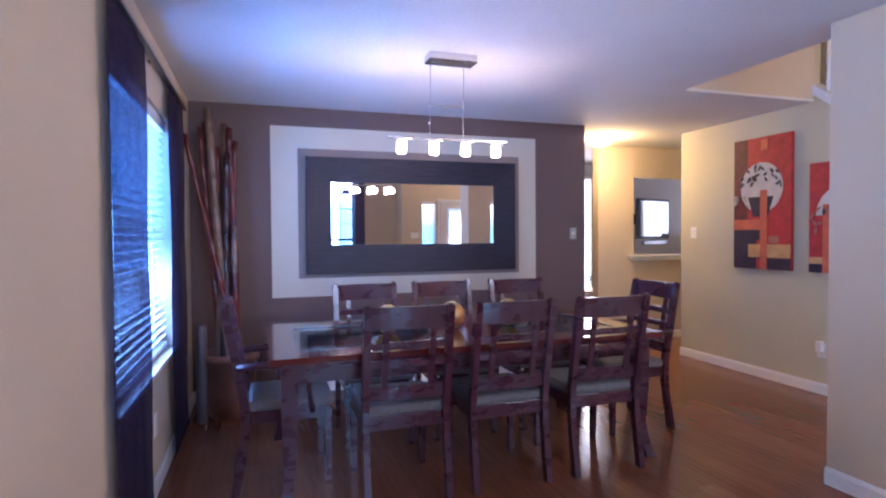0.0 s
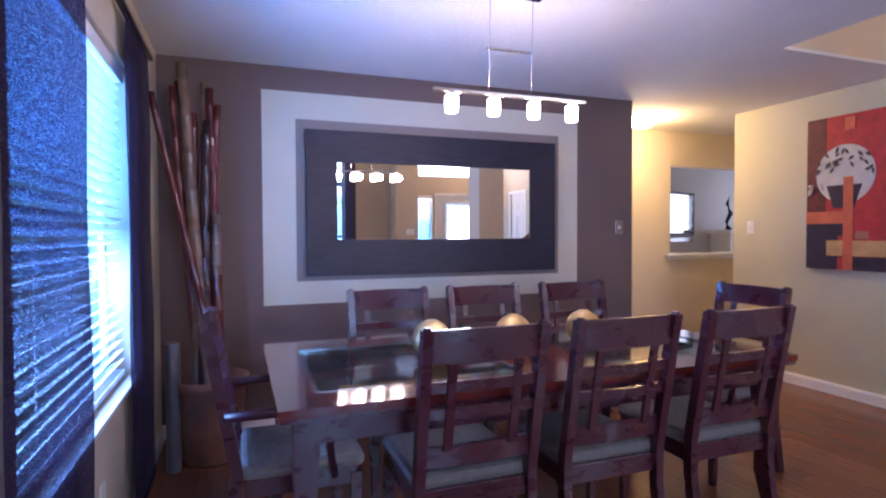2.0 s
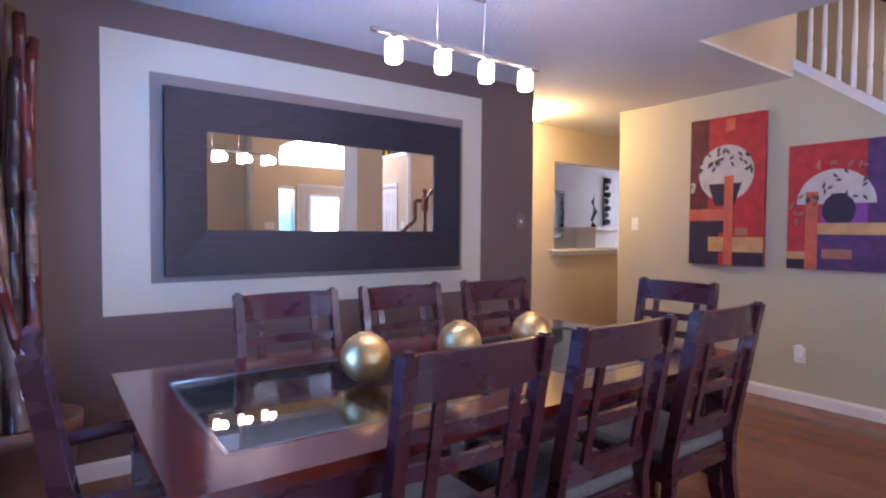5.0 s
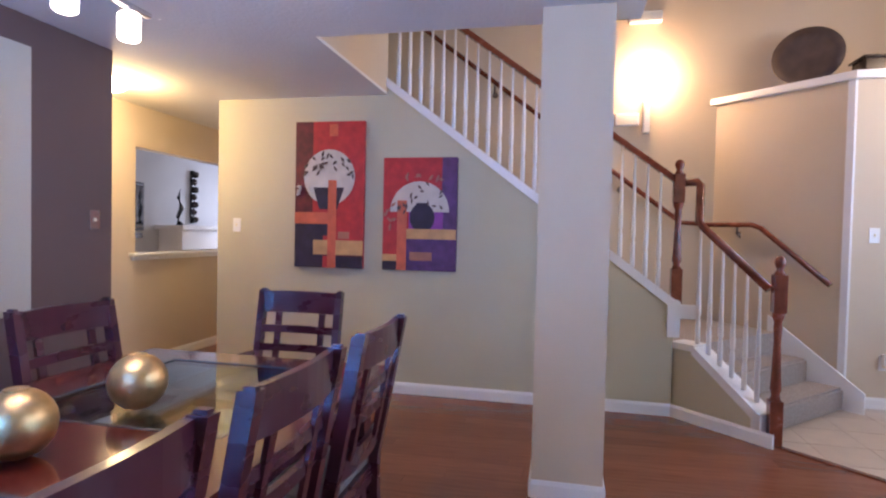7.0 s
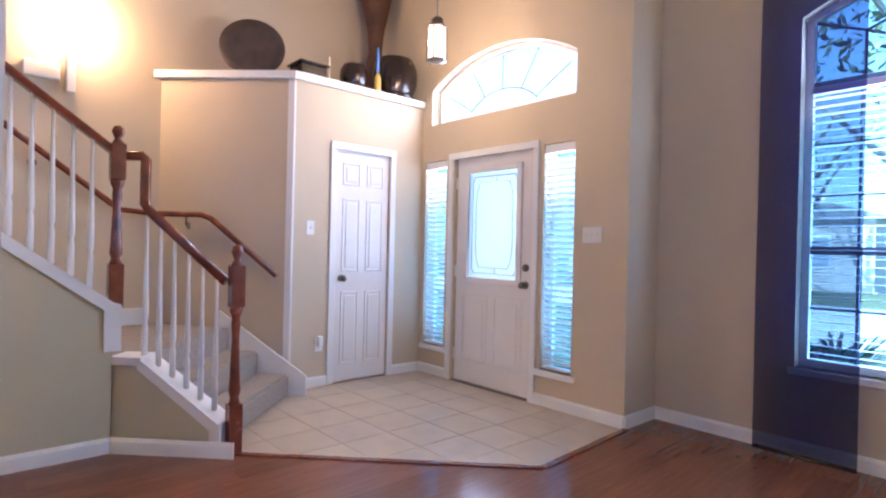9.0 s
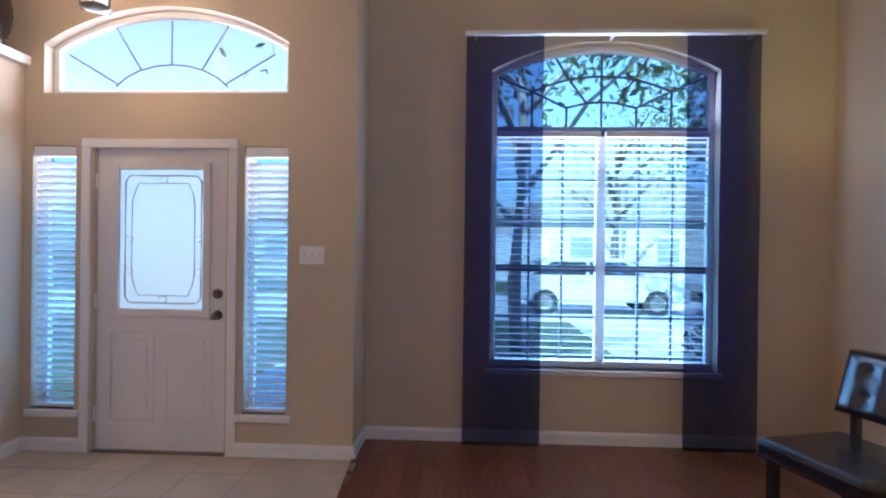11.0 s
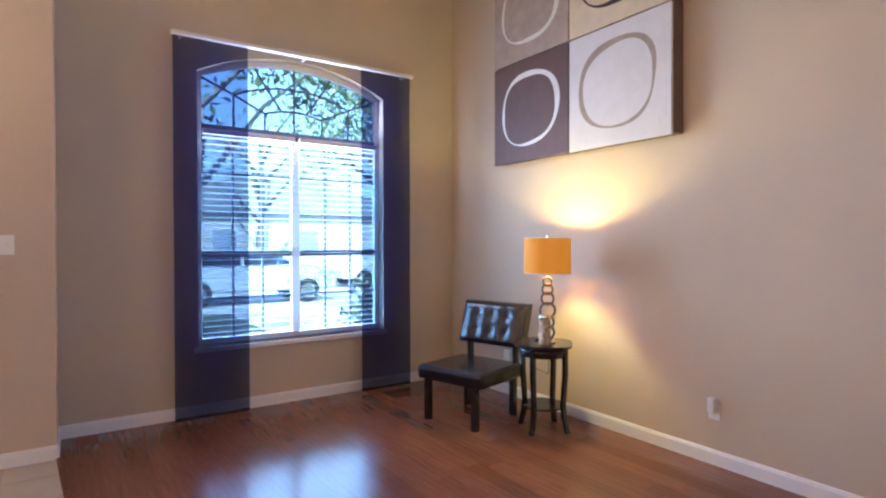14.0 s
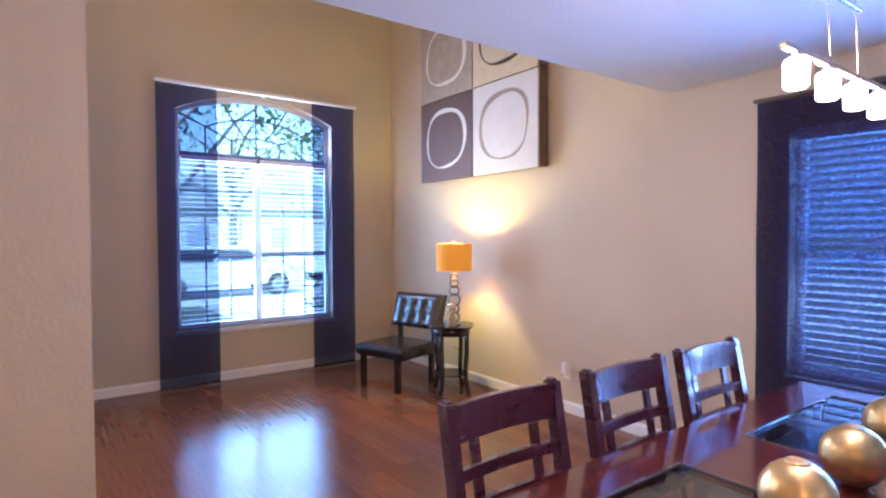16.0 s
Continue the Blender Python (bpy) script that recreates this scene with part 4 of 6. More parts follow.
def dining_chair(label, arms=False):
    """Chair at its floor centre, facing +y; the back stands at y = -0.21."""
    ch = thing("dining_chair", label, "dining chair", group="" if arms else "chairs round the table")
    W = 0.225

    def by(z):
        return -0.215 - 0.09 * max(0, z - 0.46) / 0.5 - 0.05 * max(0, 0.3 - z) / 0.3
    for s in (-1, 1):
        bm = B()
        zs = (0, 0.1, 0.2, 0.32, 0.46, 0.6, 0.75, 0.88, 0.99)
        sweep4(bm, [(s * (W - 0.018), by(z), z) for z in zs], 0.034, 0.042)
        es = [e for e in bm.edges if abs(e.verts[0].co.z - e.verts[1].co.z) < 1e-5 and e.verts[0].co.z > 0.97]
        bmesh.ops.bevel(bm, geom=es, offset=0.008, segments=2, affect="EDGES")
        part("back_post", bm, CHERRY, ch)
        bm = B()
        sweep4(bm, [(s * (W - 0.025), 0.20, z) for z in (0, 0.40)], 0.04, 0.04)
        for v in bm.verts:
            if v.co.z < 0.01:
                v.co.x += (s * (W - 0.025) - v.co.x) * 0.3
                v.co.y += (0.20 - v.co.y) * 0.3
        part("leg", bm, CHERRY, ch)
    bm = B()
    bowed(bm, -W + 0.03, W - 0.03, 0.872, 0.978, by(0.9) - 0.010, 0.022, 0.022, crown=0.003)
    part("top_rail", bm, CHERRY, ch)
    for z, h in ((0.772, 0.036), (0.680, 0.035), (0.512, 0.07)):
        bm = B()
        bowed(bm, -W + 0.034, W - 0.034, z, z + h, by(z) - 0.008, 0.016, 0.018)
        part("cross_rail", bm, CHERRY, ch)
    for s in (-0.5, 0.5):
        bm = B()
        sweep4(bm, [(s * 0.235, by(z) - 0.014, z) for z in (0.57, 0.70, 0.80, 0.87)], 0.03, 0.014)
        part("back_slat", bm, CHERRY, ch)
    for d in ((-W + 0.045, 0.185, W - 0.045, 0.21), (-W + 0.035, -0.215, W - 0.035, -0.195), (-W + 0.01, -0.19, -W + 0.035, 0.18), (W - 0.035, -0.19, W - 0.01, 0.18)):
        box_part("seat_frame", (d[0], d[1], 0.36, d[2], d[3], 0.43), CHERRY, ch, 0.003)
    bm = B()
    v = bx(bm, -W + 0.004, -0.20, 0.42, W - 0.004, 0.235, 0.472, 0.022)
    for p in bm.verts:
        r = 1 - (p.co.x / W) ** 2 * 0.5 - (p.co.y / 0.23) ** 2 * 0.5
        if p.co.z > 0.45:
            p.co.z += 0.012 * r
    part("seat", bm, SEAT, ch)
    if arms:
        for s in (-1, 1):
            bm = B()
            tube(bm, [(s * (W + 0.005), -0.25, 0.66), (s * (W + 0.02), -0.1, 0.665), (s * (W + 0.025), 0.08, 0.65), (s * (W + 0.02), 0.16, 0.635)], 0.02, 8)
            part("arm", bm, CHERRY, ch)
            bm = B()
            tube(bm, [(s * (W + 0.018), 0.12, 0.645), (s * (W + 0.01), 0.10, 0.52), (s * (W - 0.002), 0.12, 0.40)], 0.016, 8)
            part("arm_support", bm, CHERRY, ch)
    return ch


first = dining_chair("dark cherry ladder-back chair with grey seat pushed under the table")
first.matrix_world = pose(1.212, 3.815, 0, 0, 0, 0)
for x, y, rz, lab in ((1.772, 3.815, 0, "dark cherry ladder-back chair between two like it, facing the mirror"), (2.357, 3.815, 0, "dark cherry ladder-back chair beside the square column"),
                      (1.225, 4.51, 180, "dark cherry ladder-back chair below the framed mirror"), (1.795, 4.515, 180, "dark cherry ladder-back chair between two like it, below the mirror"),
                      (2.395, 4.51, 180, "dark cherry ladder-back chair near the wall switch")):
    tagged(copy_thing(first, pose(x, y, 0, 0, 0, rz)), lab)
ec = dining_chair("dark cherry armchair with grey seat at the head of the table", True)
ec.matrix_world = pose(2.903, 4.22, 0, 0, 0, 91)
tagged(copy_thing(ec, pose(0.66, 4.12, 0, 0, 0, -90)), "dark cherry armchair with grey seat at the window end")

for k, (x, y) in enumerate(((1.24, 4.14), (1.645, 4.156), (2.027, 4.162))):
    bt = thing("decorative_ball", ("gold leaf ball standing on the glass inset", "gold leaf ball in the middle of the table", "gold leaf ball at the edge of the second inset")[k],
               "ornament", group="gold balls on the table")
    bm = B()
    ball(bm, (x, y, TZ + 0.083), 0.083, 28)
    part("ball", bm, GOLD, bt)
    bm = B()
    tube(bm, [(x + 0.024 * math.cos(t), y + 0.024 * math.sin(t), TZ + 0.1625) for t in (i * math.pi / 8 for i in range(16))], 0.003, 6, closed=True)
    part("rim", bm, GOLD, bt)
    # flat dark disc on the closed ball, painting the shade inside its opening
    bm = B()
    lathe(bm, [(0.023, 0.1615), (0.023, 0.1632)], (x, y, TZ), 16)
    part("hole", bm, BLACKW, bt, "dark disc standing for the shade in the round opening")


# ---- mirror and pictures ----
mr = thing("wall_mirror", "wide black-brown framed rectangular mirror", "mirror")
MX0, MX1, MZ0, MZ1, MY = 0.89, 2.80, 1.0, 1.985, 5.705
gx0, gx1, gz0, gz1 = 1.10, 2.59, 1.245, 1.775
for pts in ([(MX0, MZ0), (MX1, MZ0), (gx1, gz0), (gx0, gz0)], [(MX1, MZ0), (MX1, MZ1), (gx1, gz1), (gx1, gz0)],
            [(MX1, MZ1), (MX0, MZ1), (gx0, gz1), (gx1, gz1)], [(MX0, MZ1), (MX0, MZ0), (gx0, gz0), (gx0, gz1)]):
    bm = B()
    prism(bm, pts, "y", MY - 0.045, MY)
    for v in bm.verts:
        if v.co.y < MY - 0.04 and gx0 - 0.01 <= v.co.x <= gx1 + 0.01 and gz0 - 0.01 <= v.co.z <= gz1 + 0.01:
            v.co.y += 0.022
    part("frame_side", bm, FRAMEB, mr)
box_part("mirror_glass", (gx0 - 0.005, MY - 0.014, gz0 - 0.005, gx1 + 0.005, MY - 0.008, gz1 + 0.005), MIRROR, mr)
box_part("backing", (gx0 - 0.02, MY - 0.007, gz0 - 0.02, gx1 + 0.02, MY + 0.012, gz1 + 0.02), FRAMEB, mr)


def paint(name, c, g=0.15, sc=12):
    return material(name, c, 0.6, grain=g, scale=sc, bump=0.15, bscale=120)


P_RED, P_DKRED = paint("red_paint", (0.50, 0.028, 0.030), 0.3), paint("dark_red_paint", (0.14, 0.015, 0.022), 0.6)
P_ORANGE, P_OCHRE = paint("orange_paint", (0.62, 0.13, 0.06), 0.2), paint("ochre_paint", (0.58, 0.33, 0.13), 0.2)
P_NAVY, P_PURPLE = paint("plum_black_paint", (0.028, 0.016, 0.040), 0.4), paint("violet_paint", (0.10, 0.035, 0.14), 0.4)
P_WHITE, P_TERRA = paint("cream_paint", (0.60, 0.54, 0.47), 0.12), paint("brick_paint", (0.40, 0.16, 0.10), 0.2)
P_LEAF = paint("umber_paint", (0.10, 0.06, 0.05), 0.2)


def canvas(label, X, y0, y1, z0, z1, base, shapes, group=""):
    """A canvas on the wall that faces -x. shapes: (part, material, polygon in fractions from its left and bottom)."""
    cv = thing("canvas_picture", label, "painting", group=group)
    box_part("canvas", (X - 0.035, y0, z0, X, y1, z1), base, cv, 0.002)
    for k, (nm, mat, poly) in enumerate(shapes):
        bm = B()
        pts = [(y1 - (y1 - y0) * u, z0 + (z1 - z0) * w) for u, w in poly]
        prism(bm, pts, "x", X - 0.0355 - 0.0005 * (k + 1), X - 0.0352)
        part(nm, bm, mat, cv)
    return cv


def rect(a, b, c, d):
    return [(a, c), (b, c), (b, d), (a, d)]


def ell(cx, cz, rx, rz, n=24, a0=0, a1=360, wob=0.0):
    out = []
    for i in range(n + (a1 - a0 < 360)):
        t = radians(a0 + (a1 - a0) * i / n)
        w = 1 + wob * math.sin(3 * t + 1) + wob * 0.6 * math.sin(5 * t)
        out.append((cx + rx * w * math.cos(t), cz + rz * w * math.sin(t)))
    return out


def leaves(cx, cz, rx, rz, n, seed, size, asp, a0=0, a1=180):
    rnd = random.Random(seed)
    out = []
    for _ in range(n):
        t, r = radians(rnd.uniform(a0, a1)), rnd.uniform(0.45, 1.15)
        x, z = cx + rx * r * math.cos(t), cz + rz * r * math.sin(t)
        q = rnd.uniform(0, 6.28)
        out.append([(x + size * math.cos(q), z + size * asp * math.sin(q)), (x + 0.4 * size * math.cos(q + 1.57), z + 0.4 * size * asp * math.sin(q + 1.57)),
                    (x - size * math.cos(q), z - size * asp * math.sin(q)), (x + 0.4 * size * math.cos(q - 1.57), z + 0.4 * size * asp * math.sin(q - 1.57))])
    return out


EX = 4.868
s1 = [("dark_block", P_DKRED, rect(0, 0.26, 0.38, 1)), ("dark_block", P_NAVY, rect(0, 0.42, 0, 0.38)), ("dark_block", P_NAVY, rect(0.5, 1, 0, 0.08)),
      ("dark_block", P_DKRED, rect(0.42, 1, 0.08, 0.13)), ("blossom_disc", P_WHITE, ell(0.5, 0.62, 0.37, 0.19, 28)), ("vase", P_NAVY, [(0.27, 0.55), (0.72, 0.55), (0.62, 0.40), (0.36, 0.40)]),
      ("dark_block", P_NAVY, rect(0.36, 0.52, 0.22, 0.38)), ("orange_bar", P_ORANGE, rect(0, 0.5, 0.30, 0.38)), ("ochre_bar", P_OCHRE, rect(0.28, 1, 0.09, 0.19)),
      ("brick_bar", P_TERRA, rect(0.64, 0.80, 0.20, 0.25)), ("orange_bar", P_ORANGE, rect(0.49, 0.61, 0, 0.60)), ("brick_bar", P_ORANGE, rect(0.50, 0.62, 0.90, 0.98))]
s1 += [("leaf", P_LEAF, q) for q in leaves(0.5, 0.62, 0.33, 0.15, 26, 3, 0.035, 0.7)] + [("leaf", P_WHITE, q) for q in leaves(0.12, 0.55, 0.10, 0.05, 6, 5, 0.035, 0.6, 0, 360)]
canvas("tall red canvas with a white blossom disc and dark vase", EX, 4.505, 5.103, 0.993, 2.185, P_RED, s1, "pictures on the stair wall")
s2 = [("red_field", P_RED, rect(0, 0.80, 0, 1)), ("dark_block", P_PURPLE, rect(0.80, 1, 0.30, 1)), ("dark_block", P_PURPLE, rect(0.32, 1, 0, 0.28)), ("dark_block", P_NAVY, rect(0, 0.2, 0, 0.08)), ("violet_block", paint("bright_violet_paint", (0.26, 0.05, 0.28)), rect(0.36, 0.82, 0.36, 0.52)),
      ("blossom_disc", P_WHITE, ell(0.5, 0.52, 0.40, 0.27, 24, 0, 180)), ("vase", P_NAVY, ell(0.54, 0.47, 0.17, 0.13, 20)), ("vase", P_NAVY, rect(0.46, 0.63, 0.55, 0.60)),
      ("ochre_bar", P_OCHRE, rect(0.33, 1, 0.28, 0.37)), ("ochre_bar", P_OCHRE, rect(0, 0.2, 0.08, 0.14)), ("brick_bar", P_TERRA, rect(0.38, 0.68, 0.09, 0.165)),
      ("orange_bar", P_ORANGE, rect(0.20, 0.33, 0, 0.62))]
s2 += [("leaf", P_LEAF, q) for q in leaves(0.5, 0.52, 0.34, 0.24, 16, 8, 0.035, 0.9)] + [("leaf", P_TERRA, q) for q in leaves(0.12, 0.50, 0.08, 0.16, 7, 9, 0.04, 0.8, 0, 360)] + [("leaf", P_TERRA, q) for q in leaves(0.45, 0.80, 0.30, 0.05, 7, 11, 0.04, 0.8, 0, 180)]
canvas("square red and violet canvas with a white fan and round vase", EX, 3.741, 4.339, 0.995, 1.887, P_PURPLE, s2, "pictures on the stair wall")

C_BR, C_WH, C_TP, C_CR = paint("chocolate_paint", (0.12, 0.065, 0.055)), paint("white_canvas_paint", (0.66, 0.64, 0.62), 0.06), paint("taupe_canvas_paint", (0.40, 0.31, 0.24)), paint("sand_paint", (0.66, 0.54, 0.36), 0.08)
R_WH, R_TP, R_DK = paint("white_ring_paint", (0.70, 0.68, 0.64), 0.06), paint("taupe_ring_paint", (0.34, 0.27, 0.21)), paint("dark_ring_paint", (0.05, 0.028, 0.025))


EDGEB = paint("brown_edge_paint", (0.17, 0.105, 0.075))


def ring_canvas(label, y0, y1, z0, z1, base, ringm, seed):
    cv = thing("ring_canvas", label, "painting", group="ring canvases on the west wall")
    box_part("canvas", (0.096, y0 + 0.006, z0, 0.115, y1 - 0.006, z1 - 0.012), base, cv, 0.003)
    box_part("backing_board", (0.0, y0, z0 + 0.012, 0.095, y1, z1), EDGEB, cv)
    rnd = random.Random(seed)
    ph = rnd.uniform(0, 6)
    bm = B()
    n = 48
    o, i_ = [], []
    cy, cz = (y0 + y1) / 2, (z0 + z1) / 2
    for k in range(n):
        t = 2 * math.pi * k / n
        r = 0.305 * (1 - 0.03 * math.cos(4 * t) + 0.025 * math.sin(2 * t + ph) + 0.02 * math.sin(3 * t + 2 * ph))
        w = 0.016 + 0.007 * math.sin(t + ph) + 0.004 * math.sin(4 * t + ph)
        for lst, rr in ((o, r + w), (i_, r - w)):
            lst.append((bm.verts.new((0.1145, cy + rr * math.cos(t) * 1.04, cz + rr * 0.97 * math.sin(t))), bm.verts.new((0.1165, cy + rr * math.cos(t) * 1.04, cz + rr * 0.97 * math.sin(t)))))
    for k in range(n):
        a, b, c, d = o[k], o[(k + 1) % n], i_[(k + 1) % n], i_[k]
        bm.faces.new((a[1], b[1], c[1], d[1])), bm.faces.new((a[0], b[0], b[1], a[1])), bm.faces.new((d[0], c[0], c[1], d[1]))
    part("painted_ring", bm, ringm, cv)


ring_canvas("chocolate brown canvas with a rough white ring", -0.233, 0.637, 2.0, 2.83, C_BR, R_WH, 1)
ring_canvas("white canvas with a rough taupe ring", 0.637, 1.490, 2.0, 2.83, C_WH, R_TP, 2)
ring_canvas("taupe canvas with a rough white ring", -0.233, 0.637, 2.83, 3.66, C_TP, R_WH, 3)
ring_canvas("sand canvas with a dark brown ring", 0.637, 1.490, 2.83, 3.66, C_CR, R_DK, 4)


# ---- bamboo, pot ----
pt = thing("bamboo_pot", "brown glazed pot holding tall bamboo poles", "plant pot")
bm = B()
lathe(bm, [(0.135, 0.0), (0.15, 0.02), (0.175, 0.22), (0.195, 0.41), (0.21, 0.42), (0.212, 0.475), (0.195, 0.475), (0.185, 0.41), (0.02, 0.38)], (0.30, 5.30, 0), 28)
part("pot", bm, TERRA, pt)
poles = [(0.04, 5.18, 2.04, 0.016, BAMBOO_RED), (0.11, 5.45, 2.14, 0.020, BAMBOO_RED), (0.16, 5.50, 2.29, 0.028, BAMBOO_TAN), (0.13, 5.58, 2.20, 0.020, BAMBOO_DARK),
         (0.28, 5.52, 2.19, 0.021, BAMBOO_TAN), (0.31, 5.48, 2.15, 0.024, BAMBOO_RED), (0.36, 5.45, 2.05, 0.020, BAMBOO_RED), (0.30, 5.45, 1.95, 0.026, BAMBOO_DARK),
         (0.34, 5.35, 1.40, 0.022, BAMBOO_TAN), (0.22, 5.48, 2.00, 0.022, BAMBOO_RED)]
for k, (dx, dy, h, r, mt) in enumerate(poles):
    bm = B()
    b0 = Vector((0.30 + 0.07 * math.cos(k * 2.4), 5.30 + 0.07 * math.sin(k * 2.4), 0.34))
    b1 = Vector((dx, dy, h))
    pts, rr = [], []
    n = 9
    for i in range(n):
        for o, s in ((-0.006, 1.0), (0.0, 1.10), (0.006, 1.0)):
            t = min(1, max(0, (i + 0.5) / n + o / 2))
            p = b0.lerp(b1, t)
            p.x += 0.006 * math.sin(t * 5 + k)
            pts.append(p), rr.append(r * s * (1.38 - 0.36 * t))
    pts = [b0, *pts, b1]
    rr = [r * 1.38, *rr, r * 1.0]
    tube(bm, pts, rr, 10)
    part("bamboo_pole", bm, mt, pt, "red-brown bamboo pole" if mt is BAMBOO_RED else "pale bamboo pole" if mt is BAMBOO_TAN else "dark bamboo pole")
tv = thing("glass_tube_vase", "narrow frosted grey tube standing by the corner", "vase")
bm = B()
lathe(bm, [(0.035, 0), (0.038, 0.01), (0.038, 0.69), (0.032, 0.70)], (0.12, 5.18, 0), 16)
part("tube", bm, material("smoked_glass", (0.10, 0.095, 0.11), 0.3, grain=0.2, scale=6), tv)


# ---- lamp corner ----
tbx, tby = 0.39, 0.655
sd = thing("side_table", "espresso round side table with a lobed top", "side table")
bm = B()
n = 40
pts = [(tbx + (0.215 + 0.014 * math.cos(4 * t)) * math.cos(t), tby + (0.215 + 0.014 * math.cos(4 * t)) * math.sin(t)) for t in (2 * math.pi * k / n for k in range(n))]
prism(bm, pts, "z", 0.60, 0.62)
part("tabletop", bm, BLACKW, sd)
bm = B()
lathe(bm, [(0.17, 0.53), (0.175, 0.60)], (tbx, tby, 0), 24)
part("apron", bm, BLACKW, sd)
bm = B()
lathe(bm, [(0.15, 0.165), (0.155, 0.18)], (tbx, tby, 0), 24)
part("lower_shelf", bm, BLACKW, sd)
for k in range(4):
    t = radians(20 + 90 * k)
    bm = B()
    pth = [(tbx + r * math.cos(t), tby + r * math.sin(t), z) for r, z in ((0.165, 0.60), (0.165, 0.40), (0.150, 0.20), (0.158, 0.10), (0.185, 0.0))]
    sweep4(bm, pth, 0.03, 0.03)
    part("leg", bm, BLACKW, sd)

lp = thing("table_lamp", "lit lamp with amber drum shade and stacked chrome rings", "lamp")
lx, ly = 0.37, 0.675
bm = B()
lathe(bm, [(0.055, 0), (0.06, 0.008), (0.05, 0.02), (0.015, 0.026)], (lx, ly, 0.62), 24)
part("base", bm, CHROME, lp)
z = 0.645
for k, r in enumerate((0.045, 0.043, 0.052, 0.043, 0.036, 0.03)):
    bm = B()
    cz = z + r
    tube(bm, [(lx + r * math.cos(t) * 0.72, ly - r * math.cos(t) * 0.69, cz + r * math.sin(t)) for t in (2 * math.pi * i / 20 for i in range(20))], 0.008, 8, closed=True)
    part("ring", bm, NICKEL, lp)
    z += 2 * r - 0.012
bm = B()
rod(bm, (lx, ly, z), (lx, ly, 1.38), 0.005, n=8)
lathe(bm, [(0.008, 0), (0.01, 0.01), (0.003, 0.018)], (lx, ly, 1.372), 10)
part("stem", bm, CHROME, lp)
bm = B()
n = 36
for r, rev in ((0.165, False), (0.162, True)):
    lo = [bm.verts.new((lx + r * math.cos(2 * math.pi * k / n), ly + r * math.sin(2 * math.pi * k / n), 1.115)) for k in range(n)]
    hi = [bm.verts.new((lx + r * math.cos(2 * math.pi * k / n), ly + r * math.sin(2 * math.pi * k / n), 1.365)) for k in range(n)]
    for k in range(n):
        f = bm.faces.new((lo[k], lo[(k + 1) % n], hi[(k + 1) % n], hi[k]))
        f.smooth = True
part("shade", bm, SHADE, lp)
for zz in (1.115, 1.363):
    bm = B()
    tube(bm, [(lx + 0.1645 * math.cos(2 * math.pi * k / n), ly + 0.1645 * math.sin(2 * math.pi * k / n), zz) for k in range(n)], 0.0025, 6, closed=True)
    part("shade_rim", bm, LINER, lp)
bm = B()
tube(bm, [(lx - 0.03, ly - 0.03, 0.63), (0.20, 0.52, 0.61), (0.13, 0.45, 0.50), (0.09, 0.40, 0.30), (0.03, 0.20, 0.30)], 0.003, 6)
part("cord", bm, BLACKW, lp)
cj = thing("candle_jar", "patterned glass candle jar on the side table", "candle")
bm = B()
lathe(bm, [(0.036, 0), (0.04, 0.01), (0.04, 0.17), (0.036, 0.18)], (0.44, 0.72, 0.62), 20)
part("jar", bm, material("mottled_jar_glass", (0.62, 0.55, 0.42), 0.25, grain=0.6, scale=45, dark=(0.25, 0.16, 0.09)), cj)
bm = B()
lathe(bm, [(0.041, 0.0), (0.042, 0.004), (0.042, 0.022), (0.03, 0.026)], (0.44, 0.72, 0.80), 20)
part("lid", bm, CHROME, cj)
gd = thing("glass_dish", "small dark glass dish on the side table", "dish")
bm = B()
lathe(bm, [(0.02, 0), (0.03, 0.004), (0.045, 0.02), (0.042, 0.021), (0.02, 0.008)], (0.34, 0.56, 0.62), 18)
part("dish", bm, CHROME, gd)

sl = thing("slipper_chair", "black tufted leather slipper chair on dark legs", "chair")
sl.matrix_world = pose(0.65, 0.145, 0, 0, 0, 16 - 90)
# local: faces +y
S = 0.305
bm = B()
bx(bm, -S, -0.27, 0.30, S, 0.29, 0.41, 0.03)
for v in bm.verts:
    if v.co.z > 0.38:
        v.co.z += 0.02 * (1 - (v.co.x / S) ** 2) * (1 - (v.co.y / 0.3) ** 2)
part("seat", bm, LEATHER, sl)
bm = B()
nx, nz = 24, 14
fr, bk = [], []
for i in range(nx + 1):
    fr.append([]), bk.append([])
    for j in range(nz + 1):
        u, w = i / nx, j / nz
        x = -S + 2 * S * u
        zz = 0.52 + 0.33 * w
        edge = min(u, 1 - u, w, 1 - w)
        puff = 0.035 * min(1, edge * 7) ** 0.5
        tuft = sum(0.028 * math.exp(-(((x - tx) / 0.035) ** 2 + ((zz - tz) / 0.035) ** 2)) for tx in (-0.14, 0, 0.14) for tz in (0.62, 0.75))
        yb = -0.25 - 0.10 * w
        fr[i].append(bm.verts.new((x, yb + 0.02 + puff - tuft, zz)))
        bk[i].append(bm.verts.new((x, yb - 0.045, zz)))
for i in range(nx):
    for j in range(nz):
        f = bm.faces.new((fr[i][j], fr[i + 1][j], fr[i + 1][j + 1], fr[i][j + 1]))
        f.smooth = True
        bm.faces.new((bk[i][j], bk[i][j + 1], bk[i + 1][j + 1], bk[i + 1][j]))
for i in range(nx):
    for j in (0, nz):
        bm.faces.new((fr[i][j], bk[i][j], bk[i + 1][j], fr[i + 1][j]))
for j in range(nz):
    for i in (0, nx):
        bm.faces.new((fr[i][j], fr[i][j + 1], bk[i][j + 1], bk[i][j]))
part("backrest", bm, LEATHER, sl)
